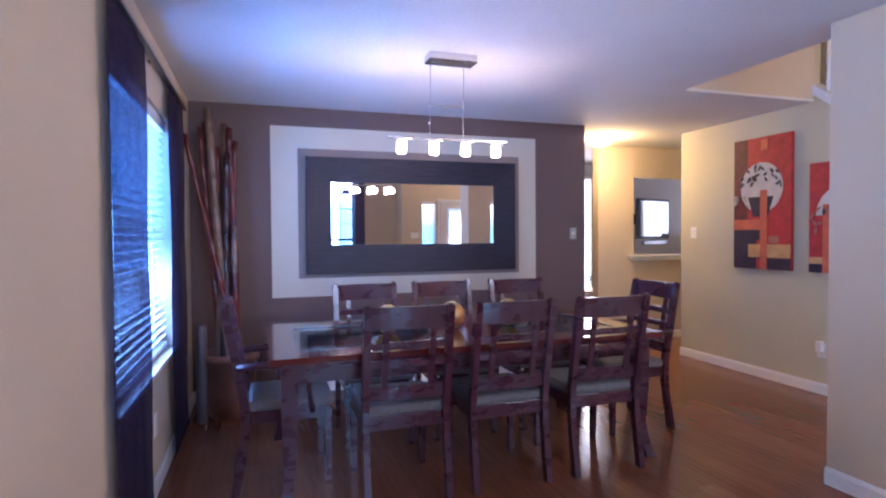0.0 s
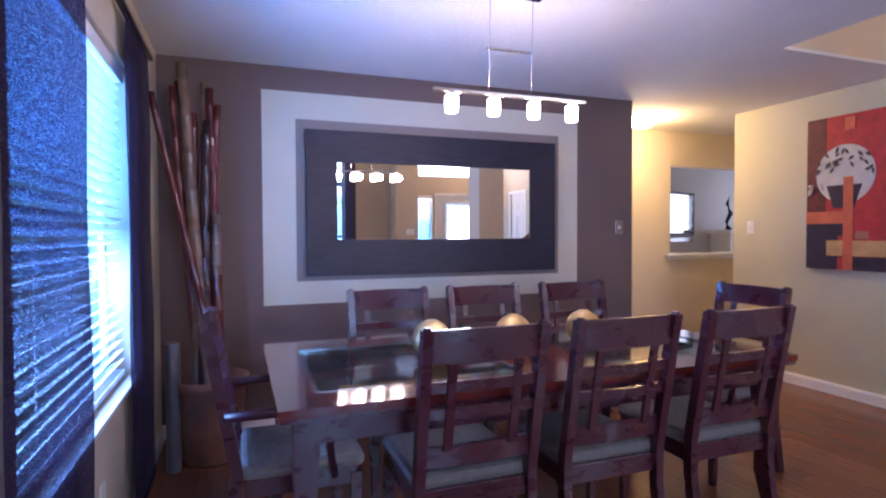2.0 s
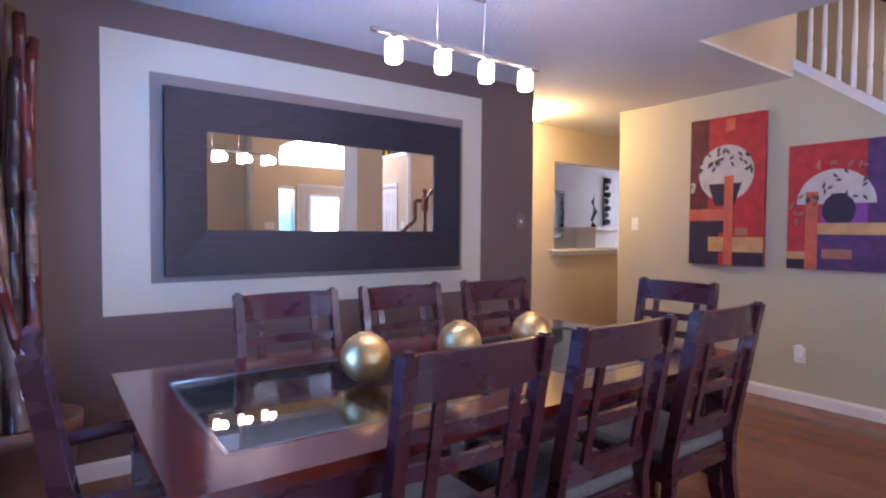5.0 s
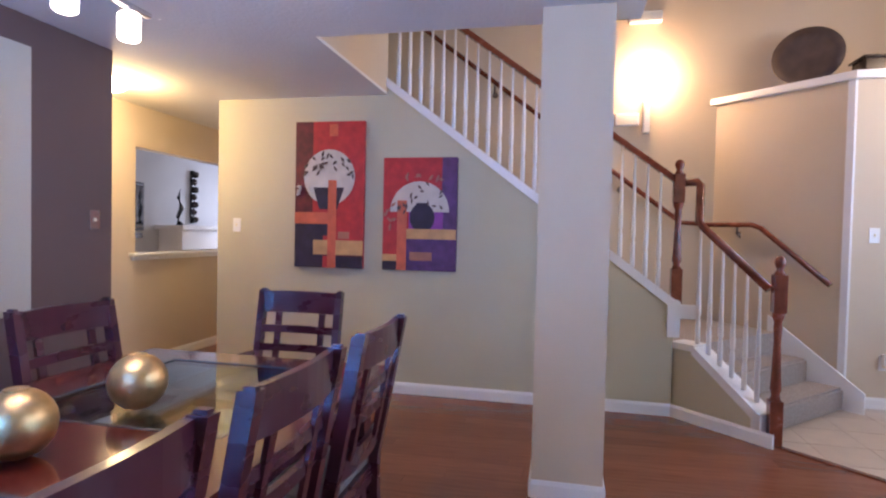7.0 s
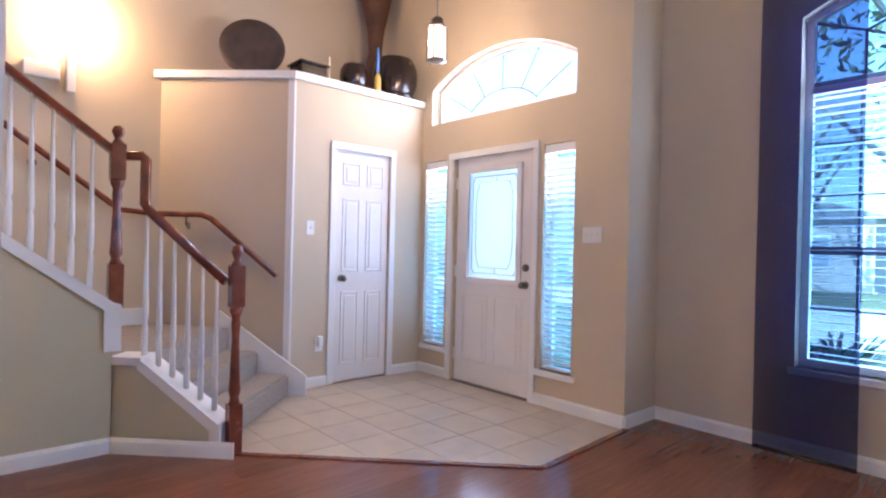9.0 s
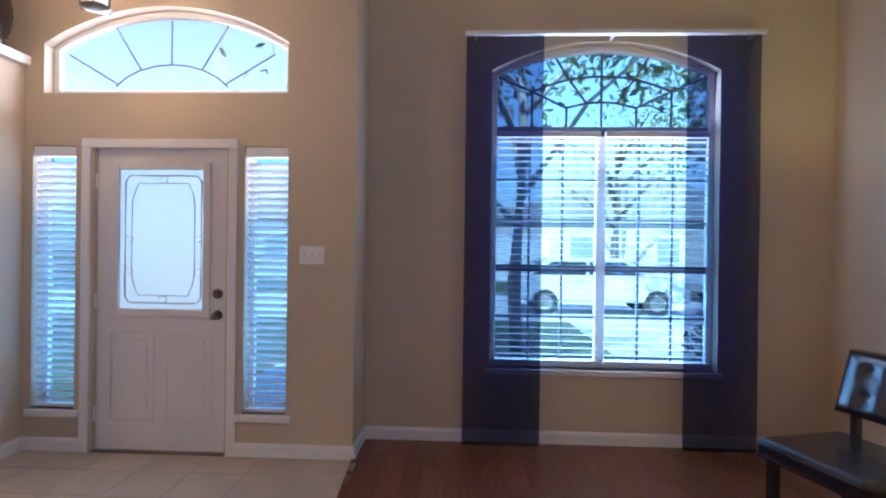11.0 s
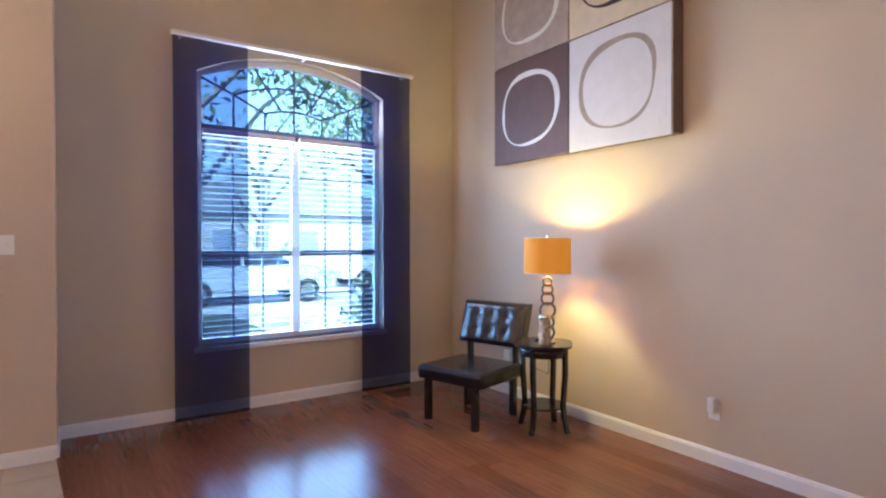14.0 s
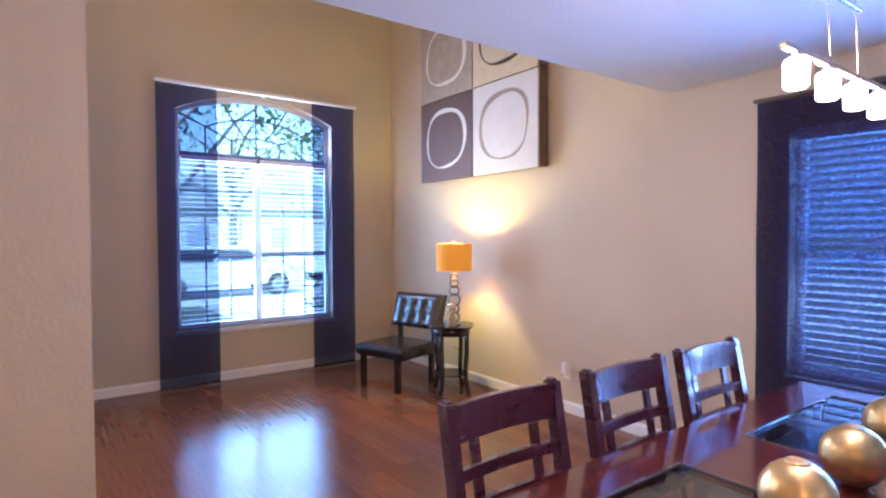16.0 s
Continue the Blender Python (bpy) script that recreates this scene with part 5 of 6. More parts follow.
for tx in (-0.14, 0, 0.14):
    for tz in (0.62, 0.75):
        bm = B()
        ball(bm, (tx, -0.25 - 0.10 * (tz - 0.52) / 0.33 + 0.027, tz), 0.009, 10)
        part("tuft_button", bm, LEATHER, sl)
for tx in (-0.22, 0.22):
    box_part("back_support", (tx - 0.02, -0.30, 0.36, tx + 0.02, -0.26, 0.56), BLACKW, sl, 0.003)
    for ty in (-0.24, 0.25):
        bm = B()
        sweep4(bm, [(tx, ty, 0.0), (tx, ty, 0.31)], 0.045, 0.045)
        part("leg", bm, BLACKW, sl)


# ---- ledge things ----
LZ0 = 2.62
settle()
dp = thing("decorative_plate", "round dark marbled plate leaning on the ledge", "ornament")
bm = B()
lathe(bm, [(0.12, 0), (0.20, 0.012), (0.27, 0.03), (0.27, 0.036), (0.19, 0.02), (0.02, 0.012)], (0, 0, 0), 36)
o = part("plate", bm, material("marbled_bronze", (0.035, 0.022, 0.022), 0.6, grain=0.8, scale=7, dark=(0.085, 0.06, 0.05)), dp)
dp.matrix_world = Matrix.Translation((5.92, 0.86, LZ0 + 0.262)) @ Vector((-0.88, 0.40, 0.24)).to_track_quat("Z", "Y").to_matrix().to_4x4()
bxk = thing("wooden_box", "small dark box with a knob on the ledge", "box")
bm = B()
bx(bm, 5.52, 0.36, LZ0, 5.74, 0.60, LZ0 + 0.125, 0.005)
part("box", bm, BLACKW, bxk)
bm = B()
bx(bm, 5.50, 0.34, LZ0 + 0.125, 5.76, 0.62, LZ0 + 0.145, 0.004)
rod(bm, (5.63, 0.48, LZ0 + 0.145), (5.63, 0.48, LZ0 + 0.18), 0.02)
part("lid", bm, BLACKW, bxk)
cs = thing("candlestick", "thin brass candlestick on the ledge", "candle holder")
bm = B()
lathe(bm, [(0.03, 0), (0.008, 0.02), (0.005, 0.15), (0.012, 0.17), (0.006, 0.24)], (5.55, 0.32, LZ0), 12)
part("stick", bm, LINER, cs)
for x, y, r, w, lab in ((5.60, 0.04, 0.13, 0.10, "dark ribbed round basket on the ledge"), (5.62, -0.44, 0.225, 0.16, "large dark ribbed round basket on the ledge")):
    bk_ = thing("round_basket", lab, "basket")
    bm = B()
    prof = [(0.6 * r, 0), (0.9 * r, 0.12 * r)]
    for k in range(9):
        t = -0.9 + 1.8 * k / 8
        rr = r * math.cos(t * 0.75)
        prof += [(rr, r + r * math.sin(t) * 0.95), (rr * 0.965, r + r * math.sin(t) * 0.95 + 0.012)]
    prof += [(0.55 * r, 1.82 * r), (0.02, 1.80 * r)]
    lathe(bm, prof, (x, y, LZ0), 22)
    part("basket", bm, BLACKW, bk_)
bo = thing("oil_bottle", "slim yellow bottle with a blue neck on the ledge", "bottle")
bm = B()
lathe(bm, [(0.028, 0), (0.032, 0.01), (0.032, 0.15), (0.012, 0.20)], (5.52, -0.17, LZ0), 14)
part("bottle", bm, material("yellow_oil_glass", (0.62, 0.42, 0.12), 0.15), bo)
bm = B()
lathe(bm, [(0.013, 0), (0.014, 0.2), (0.008, 0.24)], (5.52, -0.17, LZ0 + 0.20), 12)
part("neck", bm, material("blue_glass", (0.10, 0.25, 0.62), 0.15), bo)
dr = thing("tall_vase", "tall brown flared vase standing in the ledge corner", "vase")
bm = B()
prof = [(0.10, 0), (0.13, 0.1), (0.10, 0.4), (0.07, 0.6), (0.09, 0.8), (0.15, 1.1), (0.22, 1.35)]
lathe(bm, prof, (6.0, -0.46, LZ0), 18)
part("vase", bm, paint("brown_lacquer", (0.11, 0.045, 0.03), 0.5, 6), dr)


settle(*CLOSET)


# ---- switches, outlets, small wall things ----
def plate(label, axis, face, u, z, sgn, kind="switch", w=0.072, gang=1, group="", mat=PLASTIC):
    """A wall plate; axis is the way it faces, sgn its sense."""
    pp = thing("wall_switch" if kind == "switch" else "wall_outlet", label, "switch" if kind == "switch" else "outlet")
    W_ = w + 0.046 * (gang - 1)

    def D(u0, u1, z0, z1, o0, o1):
        a, b = sorted((face + sgn * o0, face + sgn * o1))
        return (a, u0, z0, b, u1, z1) if axis == "x" else (u0, a, z0, u1, b, z1)
    box_part("cover_plate", D(u - W_ / 2, u + W_ / 2, z - 0.058, z + 0.058, 0, 0.006), mat, pp, 0.002)
    for g in range(gang):
        uc = u + (g - (gang - 1) / 2) * 0.046
        if kind == "switch":
            box_part("toggle", D(uc - 0.005, uc + 0.005, z - 0.010, z + 0.012, 0.006, 0.016), LINER, pp, 0.001)
        else:
            for dz in (-0.02, 0.02):
                box_part("socket", D(uc - 0.014, uc + 0.014, z + dz - 0.013, z + dz + 0.013, 0.006, 0.008), LINER, pp, 0.001)
    if kind == "plug":
        box_part("plug_in", D(u - 0.022, u + 0.022, z - 0.01, z + 0.075, 0.008, 0.05), PLASTIC, pp, 0.006)
    return pp


plate("grey metal light switch on the brown wall", "y", 5.72, 3.452, 1.33, -1, "switch", mat=CHROME)
plate("white light switch on the khaki wall", "x", 4.87, 5.66, 1.33, -1)
plate("white outlet low on the khaki wall", "x", 4.87, 4.247, 0.36, -1, "plug")
plate("white triple light switch beside the entry", "y", -0.625, 3.55, 1.325, 1, gang=3)
plate("white light switch beside the closet door", "x", 5.50, 0.575, 1.35, -1)
plate("white plug-in freshener beside the closet door", "x", 5.50, 0.475, 0.36, -1, "plug")
plate("white plug-in freshener on the beige wall", "x", 0.0, 1.70, 0.33, 1, "plug")
plate("white outlet behind the slipper chair", "x", 0.0, -0.20, 0.33, 1, "outlet")
plate("white outlet below the dining window", "x", 0.0, 4.1, 0.35, 1, "outlet")
for nm, d, lab in (("door_chime", (6.25, 2.24, 2.38, 6.30, 2.46, 2.50), "white chime box on the stair wall"), ("wall_vent", (6.22, 2.06, 3.36, 6.30, 2.36, 3.46), "white box high on the stair wall")):
    t_ = thing(nm, lab, "wall box")
    box_part("housing", d, PLASTIC, t_, 0.008)
    bm = B()
    for k in range(4):
        zz = d[2] + 0.02 + k * 0.02
        bx(bm, d[0] - 0.002, d[1] + 0.02, zz, d[0], d[4] - 0.02, zz + 0.006)
    part("grille", bm, LINER, t_)


# ---- far room ----
tvv = thing("wall_television", "black flat television on a wall arm, switched off", "television")
bm = B()
bx(bm, -0.41, -0.03, -0.30, 0.41, 0.03, 0.30, 0.008)
part("casing", bm, material("black_gloss_plastic", (0.008, 0.008, 0.010), 0.4, spec=0.2), tvv)
box_part("screen", (-0.375, -0.034, -0.265, 0.375, -0.031, 0.265), material("dark_screen_glass", (0.01, 0.012, 0.016), 0.05, spec=0.9, coat=1.0), tvv)
tvv.matrix_world = pose(6.22, 7.98, 1.55, 0, 0, 19)
bm = B()
bx(bm, -0.08, 0.03, -0.08, 0.08, 0.30, 0.08)
part("wall_arm", bm, BLACKW, tvv)
box_part("soundbar", (-0.24, -0.02, -0.39, 0.40, 0.04, -0.33), BLACKW, tvv, 0.005)
fp = thing("fireplace", "white painted fireplace with a moulded mantel", "fireplace")
box_part("mantel", (7.05, 7.86, 1.27, 8.6, 8.30, 1.33), TRIM, fp, 0.008)
box_part("surround", (7.13, 7.98, 0.0, 8.52, 8.30, 1.27), TRIM, fp, 0.008)
box_part("pilaster", (7.13, 7.93, 0.0, 7.30, 7.98, 1.25), TRIM, fp, 0.004)
fg = thing("abstract_figurine", "black curved abstract ornament on the mantel", "ornament")
bm = B()
tube(bm, [(7.17, 8.0, 1.33), (7.13, 8.0, 1.44), (7.21, 8.0, 1.57), (7.14, 8.0, 1.70), (7.18, 8.0, 1.82)], [0.05, 0.024, 0.035, 0.024, 0.006], 10)
part("figure", bm, BLACKW, fg)
fm = thing("carved_panel", "dark carved panel above the fireplace", "wall decoration")
box_part("panel", (7.77, 8.27, 1.36, 7.85, 8.30, 2.14), BLACKW, fm, 0.004)
for k in range(7):
    bm = B()
    ball(bm, (7.81 + 0.02 * (-1) ** k, 8.25, 1.42 + 0.11 * k), 0.05, 10)
    part("carved_boss", bm, BLACKW, fm)
fw = thing("window_6", "bright window of the far room behind light curtains", "window", kind="structure")
box_part("window_frame", (5.02, 8.27, 0.4, 5.34, 8.30, 2.2), VINYL, fw)
box_part("pane", (5.05, 8.26, 0.45, 5.31, 8.268, 2.15), material("daylit_pane", (0.8, 0.9, 1), 0.4, emit=(0.8, 0.9, 1.0), power=0.6), fw)
fc = curtain_panel("far_curtain", "y", 8.2, 5.33, 5.60, 0.05, 2.25, material("dark_green_cloth", (0.05, 0.06, 0.045), 0.9), "dark green curtain in the far room")
fw = thing("window_7", "bright window in the side of the far room", "window", kind="structure")
box_part("window_frame", (9.03, 7.30, 1.0, 9.05, 7.76, 1.96), VINYL, fw)
for k in range(2):
    box_part("pane", (9.02, 7.33, 1.05 + 0.45 * k, 9.028, 7.73, 1.46 + 0.45 * k), material("daylit_pane", (0.8, 0.9, 1), 0.4, emit=(0.6, 0.8, 1.0), power=0.35), fw)
ct = thing("breakfast_table", "light round table with a green plant in the far room", "table")
bm = B()
lathe(bm, [(0.28, 0.52), (0.28, 0.55)], (4.98, 7.55, 0), 24)
part("tabletop", bm, material("pale_wood", (0.45, 0.33, 0.20), 0.4, grain=0.3), ct)
bm = B()
rod(bm, (4.98, 7.55, 0), (4.98, 7.55, 0.52), 0.05)
part("pedestal", bm, BLACKW, ct)
pg = thing("potted_plant", "small green plant in a pot on the far table", "plant")
bm = B()
lathe(bm, [(0.06, 0), (0.08, 0.12), (0.07, 0.12)], (4.98, 7.55, 0.55), 14)
part("pot", bm, TERRA, pg)
bm = B()
rnd = random.Random(4)
for k in range(70):
    c = Vector((4.98, 7.55, 0.70)) + Vector((rnd.gauss(0, 0.08), rnd.gauss(0, 0.08), rnd.gauss(0, 0.05)))
    a, b = Vector((rnd.gauss(0, 1), rnd.gauss(0, 1), rnd.gauss(0, 1))).normalized() * 0.035, Vector((rnd.gauss(0, 1), rnd.gauss(0, 1), rnd.gauss(0, 1))).normalized() * 0.018
    bm.faces.new([bm.verts.new(c + a), bm.verts.new(c + b), bm.verts.new(c - a), bm.verts.new(c - b)])
part("leaves", bm, material("leaf_green", (0.06, 0.12, 0.03), 0.6), pg)


# ---- outdoors ----
bm = B()
bx(bm, -150, -150, -0.5, 150, -0.85 - 0.5, -0.30)
bx(bm, -150, -1.35, -0.5, -0.2, 150, -0.30)
GRASS = material("lawn", (0.10, 0.12, 0.06), 0.95, grain=0.4, scale=3, bump=0.5, bscale=20)
tagged(structure("ground", bm, GRASS, "green lawn around the house"), category="ground")
CONC = material("pale_concrete", (0.60, 0.58, 0.55), 0.9, grain=0.15, scale=2)
bm = B()
bx(bm, -60, -17.0, -0.30, 60, -10.0, -0.285)
structure("road", bm, CONC, "pale concrete street")
bm = B()
bx(bm, 3.2, -10.0, -0.30, 5.2, -1.35, -0.28)
bx(bm, -2.6, -10.0, -0.30, 0.2, -6.0, -0.28)
structure("pavement", bm, CONC, "pale concrete front walk")
BARK = material("grey_bark", (0.14, 0.11, 0.09), 0.9, grain=0.5, scale=8, stretch=(3, 3, 0.7), bump=0.8, bscale=14)
LEAFG = material("oak_leaves", (0.16, 0.21, 0.10), 0.45, grain=0.5, scale=1.5)


def tree(label, x, y, h, r, seed, n=1800, girth=1.0, bark=BARK):
    tr_ = thing("tree", label, "tree", (x, y, -0.30), group="")
    rnd = random.Random(seed)
    bm = B()
    tube(bm, [(0, 0, 0), (0.05, 0.02, h * 0.2), (-0.05, 0.05, h * 0.45), (0.05, 0, h * 0.75)], [0.26 * girth, 0.2 * girth, 0.15 * girth, 0.05 * girth], 10)
    tips = []
    for k in range(8):
        t = k * 2.4
        z_ = h * (0.3 + 0.05 * k)
        q = Vector((r * 0.8 * math.cos(t), min(r * 0.8 * math.sin(t), -2.6 - y), z_ + h * 0.25))
        tube(bm, [(0, 0.02, z_), (q.x * 0.5, q.y * 0.5, z_ + h * 0.16), q], [0.1 * girth, 0.06 * girth, 0.02 * girth], 7)
        tips += [q, q * 0.7 + Vector((0, 0, h * 0.2))]
    part("trunk", bm, bark, tr_)
    bm = B()
    for k in range(n):
        c = rnd.choice(tips) + Vector((rnd.gauss(0, r * 0.25), rnd.gauss(0, r * 0.25), rnd.gauss(0, h * 0.07)))
        if c.y + y > -2.5:
            c.y -= 2 * (c.y + y + 2.5)
        a = Vector((rnd.gauss(0, 1), rnd.gauss(0, 1), rnd.gauss(0, 1))).normalized() * rnd.uniform(0.05, 0.10)
        b = Vector((rnd.gauss(0, 1), rnd.gauss(0, 1), rnd.gauss(0, 1))).normalized() * rnd.uniform(0.025, 0.05)
        bm.faces.new([bm.verts.new(c + a), bm.verts.new(c + b), bm.verts.new(c - a), bm.verts.new(c - b)])
    part("crown", bm, LEAFG, tr_)


tree("slender many-stemmed tree beside the arched window", 1.95, -3.6, 6.4, 2.3, 1, 3400, 0.42,
     material("pale_smooth_bark", (0.50, 0.45, 0.40), 0.7, grain=0.25, scale=6))
tree("oak tree beside the drive", -3.0, -7.0, 6.5, 2.4, 2, 6000)
tree("oak tree across the street", -4.0, -22.0, 8.5, 3.2, 3)
tree("oak tree across the street beside the house", 8.0, -22.0, 8.5, 3.0, 4)
tree("oak tree behind the parked car", -12.0, -20.0, 8.0, 3.0, 5)


def bush(label, x, y, r, seed):
    b_ = thing("shrub", label, "shrub", (x, y, -0.30), group="front shrubs")
    rnd = random.Random(seed)
    bm = B()
    for k in range(int(1300 * max(1, r))):
        d = Vector((rnd.gauss(0, 1), rnd.gauss(0, 1), abs(rnd.gauss(0, 1)))).normalized() * r * rnd.uniform(0.7, 1.05)
        d.z *= 1.0
        a = Vector((rnd.gauss(0, 1), rnd.gauss(0, 1), rnd.gauss(0, 1))).normalized() * 0.085
        b = Vector((rnd.gauss(0, 1), rnd.gauss(0, 1), rnd.gauss(0, 1))).normalized() * 0.045
        bm.faces.new([bm.verts.new(d + a), bm.verts.new(d + b), bm.verts.new(d - a), bm.verts.new(d - b)])
    part("foliage", bm, LEAFG, b_)
    bm = B()
    for k in range(6):
        tube(bm, [(0, 0, 0), (r * 0.6 * math.cos(k), r * 0.6 * math.sin(k), r * 0.7)], 0.012, 6)
    part("stems", bm, BARK, b_)


bush("rounded green shrub below the arched window", 2.1, -2.3, 0.62, 1)
bush("low green shrub near the entry", 3.6, -2.4, 0.45, 2)
bush("rounded green shrub at the lawn's edge", 2.9, -3.6, 0.60, 3)
bush("tall dense green shrub beside the lawn", -2.1, -4.6, 1.6, 4)


def arching_plant(label, x, y, seed):
    """Long arching blades from one root."""
    ap = thing("arching_plant", label, "plant", (x, y, -0.30))
    rnd = random.Random(seed)
    bm = B()
    for k in range(46):
        t, reach, rise = rnd.uniform(0, 6.28), rnd.uniform(0.45, 0.85), rnd.uniform(0.7, 1.15)
        d, w = Vector((math.cos(t), math.sin(t), 0)), Vector((-math.sin(t), math.cos(t), 0))
        prev = None
        for i in range(7):
            q = i / 6
            c = d * reach * q ** 1.2 + Vector((0, 0, rise * (1.9 * q - 1.15 * q * q)))
            half = w * 0.028 * (1 - q) ** 0.6 if i < 6 else w * 0.001
            pair = [bm.verts.new(c - half), bm.verts.new(c + half)]
            if prev:
                bm.faces.new((prev[0], prev[1], pair[1], pair[0]))
            prev = pair
    part("blades", bm, material("pale_green_blade", (0.22, 0.27, 0.13), 0.45, grain=0.3, scale=9), ap)


arching_plant("pale green plant with long arching blades below the arched window", 2.55, -2.7, 6)


def house(label, x, y, w, d, h, rz=0):
    hs = thing("house", label, "house", (x, y, -0.30), rz)
    BR = material("pale_brick", (0.60, 0.54, 0.48), 0.9, grain=0.25, scale=3)
    bm = B()
    bx(bm, -w / 2, -d / 2, 0, w / 2, d / 2, h)
    part("wall", bm, BR, hs)
    bm = B()
    prism(bm, [(-w / 2 - 0.5, h), (0, h + 2.4), (w / 2 + 0.5, h)], "y", -d / 2 - 0.4, d / 2 + 0.4)
    part("roof", bm, material("grey_shingle", (0.32, 0.31, 0.30), 0.9, grain=0.3, scale=6), hs)
    for k in range(3):
        x0 = -w / 2 + 1.5 + k * (w - 3) / 3
        wn_ = box_part("window", (x0, d / 2, 1.0, x0 + 1.3, d / 2 + 0.06, 2.4), TRIM, hs)
        # pane colour lightened to stand for the sky's reflection
        box_part("pane", (x0 + 0.08, d / 2 + 0.06, 1.08, x0 + 1.22, d / 2 + 0.07, 2.32), material("sky_reflection_pane", (0.25, 0.30, 0.35), 0.05), wn_)
    box_part("garage_door", (w / 2 - 3.6, d / 2, 0, w / 2 - 0.9, d / 2 + 0.05, 2.2), TRIM, hs)


house("pale brick house across the street", -6, -30, 16, 9, 3.2)
house("pale brick house across the street, further along", 14, -30, 15, 9, 3.2)
nb = thing("neighbour_wall", "pale siding wall of the house next door", "house", (-6.0, 4.0, -0.30))
bm = B()
for k in range(26):
    prism(bm, [(0.0, k * 0.2), (0.018, k * 0.2), (0.004, k * 0.2 + 0.2), (0.0, k * 0.2 + 0.2)], "y", -8, 8)
bx(bm, -0.2, -8, 0, 0, 8, 5.2)
part("siding", bm, material("white_siding", (0.66, 0.66, 0.66), 0.7, grain=0.05), nb)


def car(label, x, y, rz, color, h):
    c = thing("car", label, "car", (x, y, -0.285), rz)
    paintm = material("car_paint", color, 0.2, coat=0.8)
    prof = [(-2.2, 0.35), (-2.25, 0.7), (-2.1, 0.9), (-1.2, 1.0), (-0.6, h), (1.3, h), (1.95, 1.0), (2.2, 0.9), (2.25, 0.5), (2.2, 0.35)]
    bm = B()
    prism(bm, prof, "y", -0.88, 0.88)
    bmesh.ops.bevel(bm, geom=[e for e in bm.edges], offset=0.05, segments=2, affect="EDGES")
    part("body", bm, paintm, c)
    for s in (-1, 1):
        bm = B()
        prism(bm, [(-1.0, 1.03), (-0.55, h - 0.08), (0.3, h - 0.08), (0.3, 1.03)], "y", s * 0.885, s * 0.892)
        prism(bm, [(0.38, 1.03), (0.38, h - 0.08), (1.2, h - 0.08), (1.7, 1.03)], "y", s * 0.885, s * 0.892)
        part("window", bm, material("car_glass", (0.02, 0.03, 0.04), 0.05), c)
        for xx in (-1.4, 1.4):
            bm = B()
            rod(bm, (xx, s * 0.70, 0.33), (xx, s * 0.90, 0.33), 0.33, n=24)
            w_ = part("wheel", bm, material("tyre_rubber", (0.02, 0.02, 0.02), 0.8), c)
            bm = B()
            rod(bm, (xx, s * 0.895, 0.33), (xx, s * 0.91, 0.33), 0.20, n=20)
            part("rim", bm, CHROME, w_)


car("silver car parked in the street", -0.8, -12.0, 0, (0.55, 0.57, 0.60), 1.45)
car("white car parked across the street", -7.0, -15.5, 180, (0.7, 0.7, 0.7), 1.7)


# ---- floor pieces, last ----
def edge_y(x):
    """North border of the tiled entry at x."""
    return 0.35 + max(0, x - 3.20) * 1.01 if x < 4.42 else 1.58


def piece(name, pts, z0, z1, mat, parent):
    bm = B()
    prism(bm, pts, "z", z0, z1)
    bmesh.ops.recalc_face_normals(bm, faces=bm.faces)
    me = bpy.data.meshes.new(name)
    bm.to_mesh(me)
    bm.free()
    me.materials.append(mat)
    ob = new(name, me)
    ob.parent = parent
    return ob


PW, PLN = 0.127, 1.25
rnd = random.Random(12)
shared = {}
x = 0.0
row = 0
far_bm = B()
while x < 9.0:
    x1 = x + PW
    if x1 < 3.21:
        yl = [-1.04, -1.04]
    elif x1 < 4.48:
        yl = [edge_y(x), edge_y(x1)]
    elif x < 4.87:
        yl = [1.65, 1.75]
    else:
        yl = [5.8, 5.8]
    yl = [v + 0.03 if v > 0 else v for v in yl]
    top = 8.3 if x > 3.5 else (5.72 if x < 3.55 else 8.3)
    if x < 3.5:
        top = 5.72
    y = max(yl)
    first_y = min(top, y + rnd.uniform(0.2, 1.0))
    pts = [(x + 0.0002, yl[0]), (x1 - 0.0002, yl[1]), (x1 - 0.0002, first_y), (x + 0.0002, first_y)]
    piece("plank", pts, -0.012, 0.0, PLANK, floor)
    y = first_y
    while y < top - 0.02:
        ln_ = min(PLN, top - y)
        if top - y - ln_ < 0.25:
            ln_ = top - y
        if y > 5.9:
            bx(far_bm, x + 0.0002, y + 0.0005, -0.012, x1 - 0.0002, y + ln_ - 0.0005, 0.0)
        else:
            key = round(ln_, 3)
            if key not in shared:
                bm = B()
                bx(bm, 0.0002, 0.0005, -0.012, PW - 0.0002, key - 0.0005, 0.0)
                bmesh.ops.recalc_face_normals(bm, faces=bm.faces)
                me = bpy.data.meshes.new("plank")
                bm.to_mesh(me)
                bm.free()
                me.materials.append(PLANK)
                shared[key] = me
            ob = new("plank", shared[key])
            ob.parent = floor
            ob.location = (x, y, 0)
        y += ln_
    x, row = x1, row + 1
piece("plank", [(3.1754, -1.04), (3.268, -1.04), (3.25, -0.6), (3.19, 0.375), (3.1754, 0.375)], -0.012, 0.0, PLANK, floor)
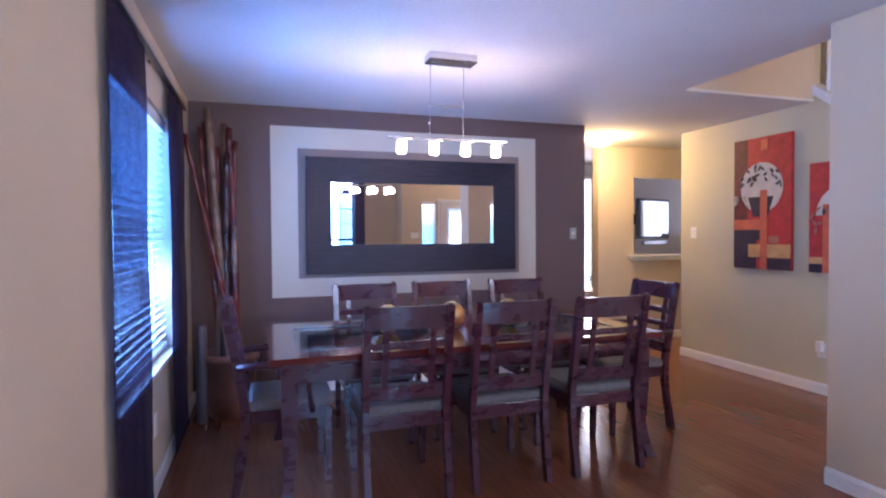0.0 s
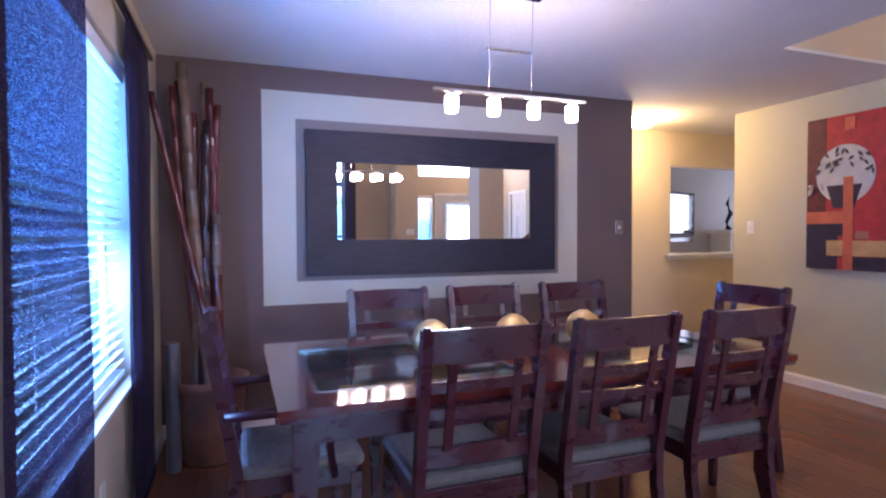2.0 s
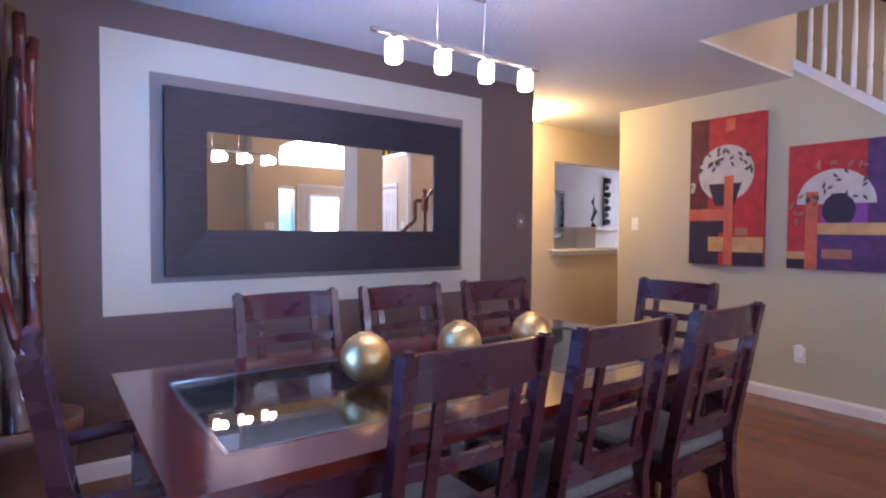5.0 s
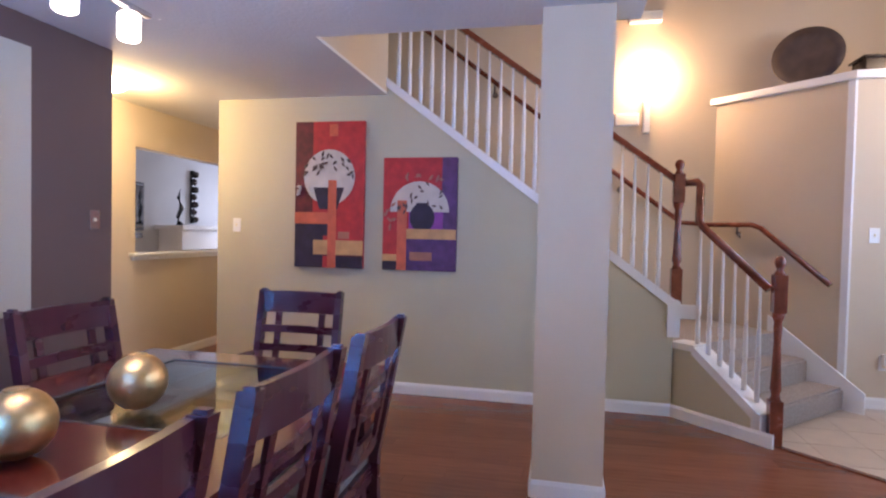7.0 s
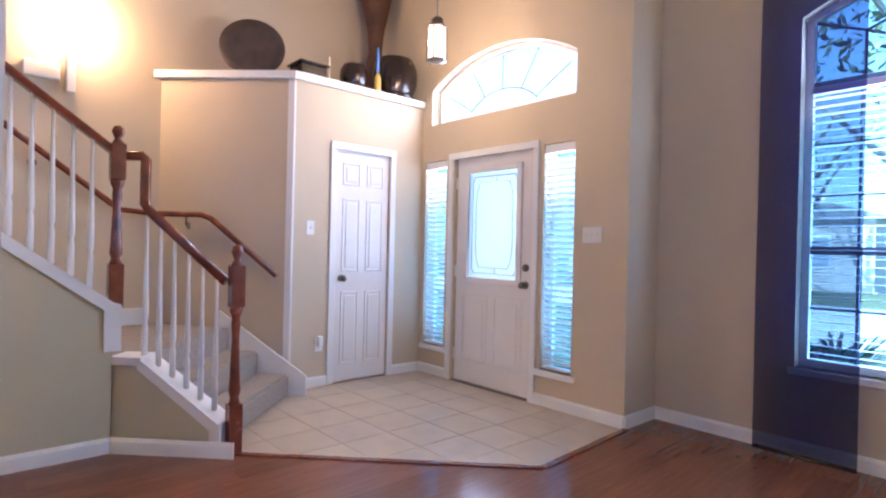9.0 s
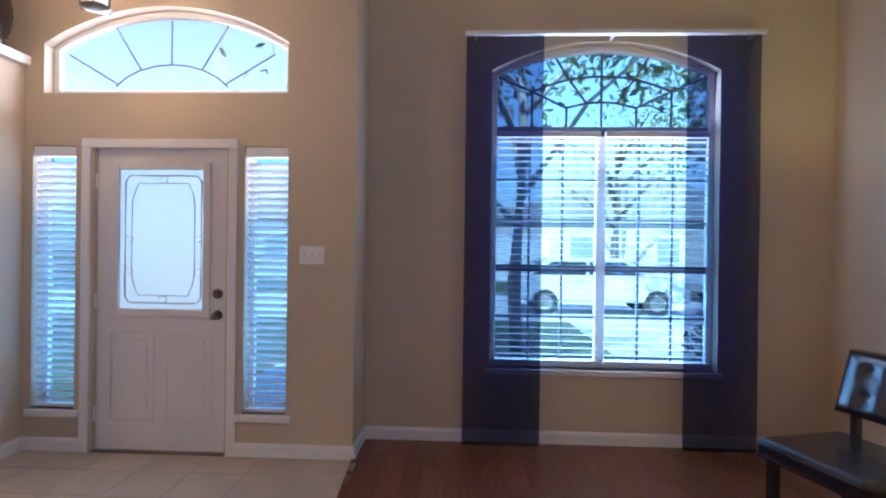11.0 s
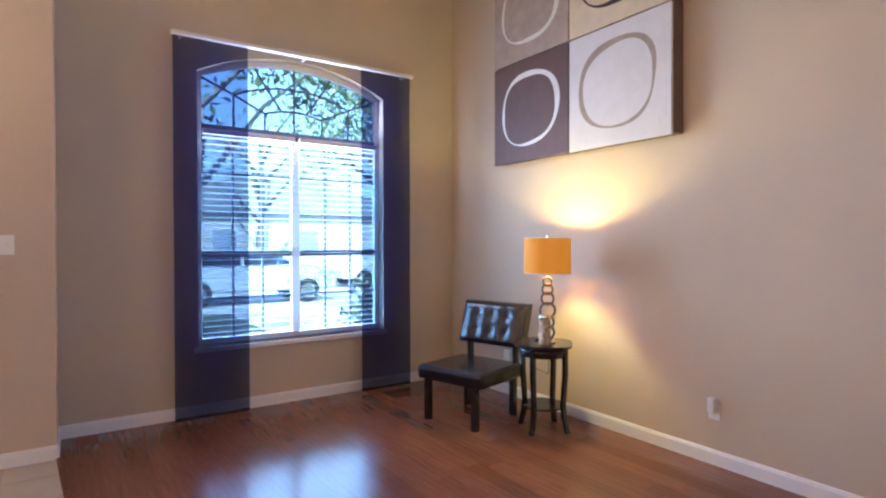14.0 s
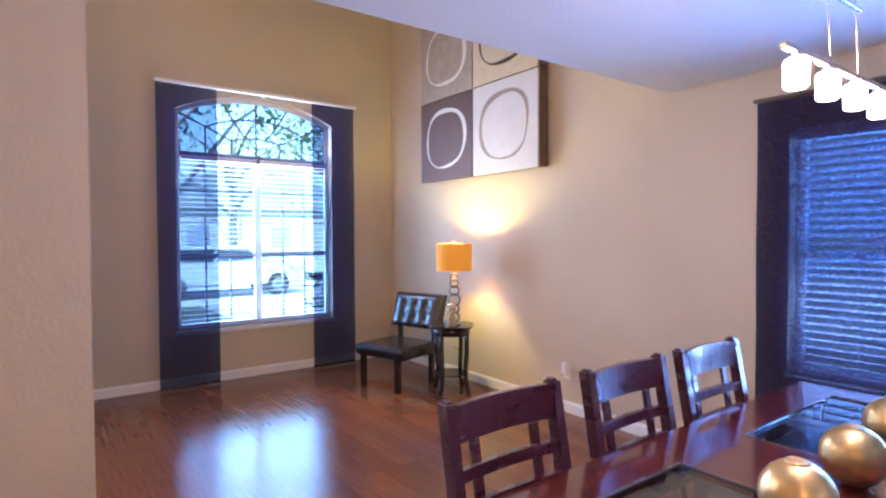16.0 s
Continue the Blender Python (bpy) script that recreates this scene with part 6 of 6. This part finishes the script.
o = mesh_ob("far_planks", far_bm, PLANK)
o.parent = floor
tagged(o, kind="stuff")


def clip_poly(poly, a, b):
    """The part of a polygon to the left of the line from a to b."""
    out = []
    n = len(poly)

    def side(p):
        return (b[0] - a[0]) * (p[1] - a[1]) - (b[1] - a[1]) * (p[0] - a[0])
    for i in range(n):
        p, q = poly[i], poly[(i + 1) % n]
        sp, sq = side(p), side(q)
        if sp >= 0:
            out.append(p)
        if (sp > 0) != (sq > 0) and abs(sp - sq) > 1e-9:
            t = sp / (sp - sq)
            out.append((p[0] + (q[0] - p[0]) * t, p[1] + (q[1] - p[1]) * t))
    return out


TS = 0.340
region = [(3.27, -0.625), (5.50, -0.625), (5.50, 0.745), (5.50, 1.25), (4.48, 1.61), (3.20, 0.34)]
for i in range(-12, 12):
    for j in range(-12, 12):
        x0, y0 = 3.53 + i * 0.333, 0.0 + j * TS
        poly = [(x0 + 0.003, y0 + 0.003), (x0 + 0.330, y0 + 0.003), (x0 + 0.330, y0 + TS - 0.003), (x0 + 0.003, y0 + TS - 0.003)]
        for a, b in zip(region, region[1:] + region[:1]):
            if len(poly) > 2:
                poly = clip_poly(poly, a, b)
        if len(poly) > 2:
            area = abs(sum(p[0] * q[1] - q[0] * p[1] for p, q in zip(poly, poly[1:] + poly[:1]))) / 2
            if area > 0.002:
                piece("tile", poly, -0.012, 0.002, TILE, floor)
bm = B()
prism(bm, [(3.27, -0.625), (5.50, -0.625), (5.50, 1.25), (4.46, 1.59), (3.21, 0.35)], "z", -0.0139, -0.0005)
part("grout_bed", bm, GROUT, floor)
for p, q in (((3.255, -0.625), (3.19, 0.35)), ((3.19, 0.35), (4.42, 1.59))):
    bm = B()
    d = (Vector(q) - Vector(p)).normalized()
    nn = Vector((-d.y, d.x)) * 0.02
    P_, Q_ = Vector(p), Vector(q)
    prism(bm, [tuple(P_ - nn), tuple(Q_ - nn), tuple(Q_ + nn), tuple(P_ + nn)], "z", -0.012, 0.008)
    part("threshold_strip", bm, OAKRED, floor)
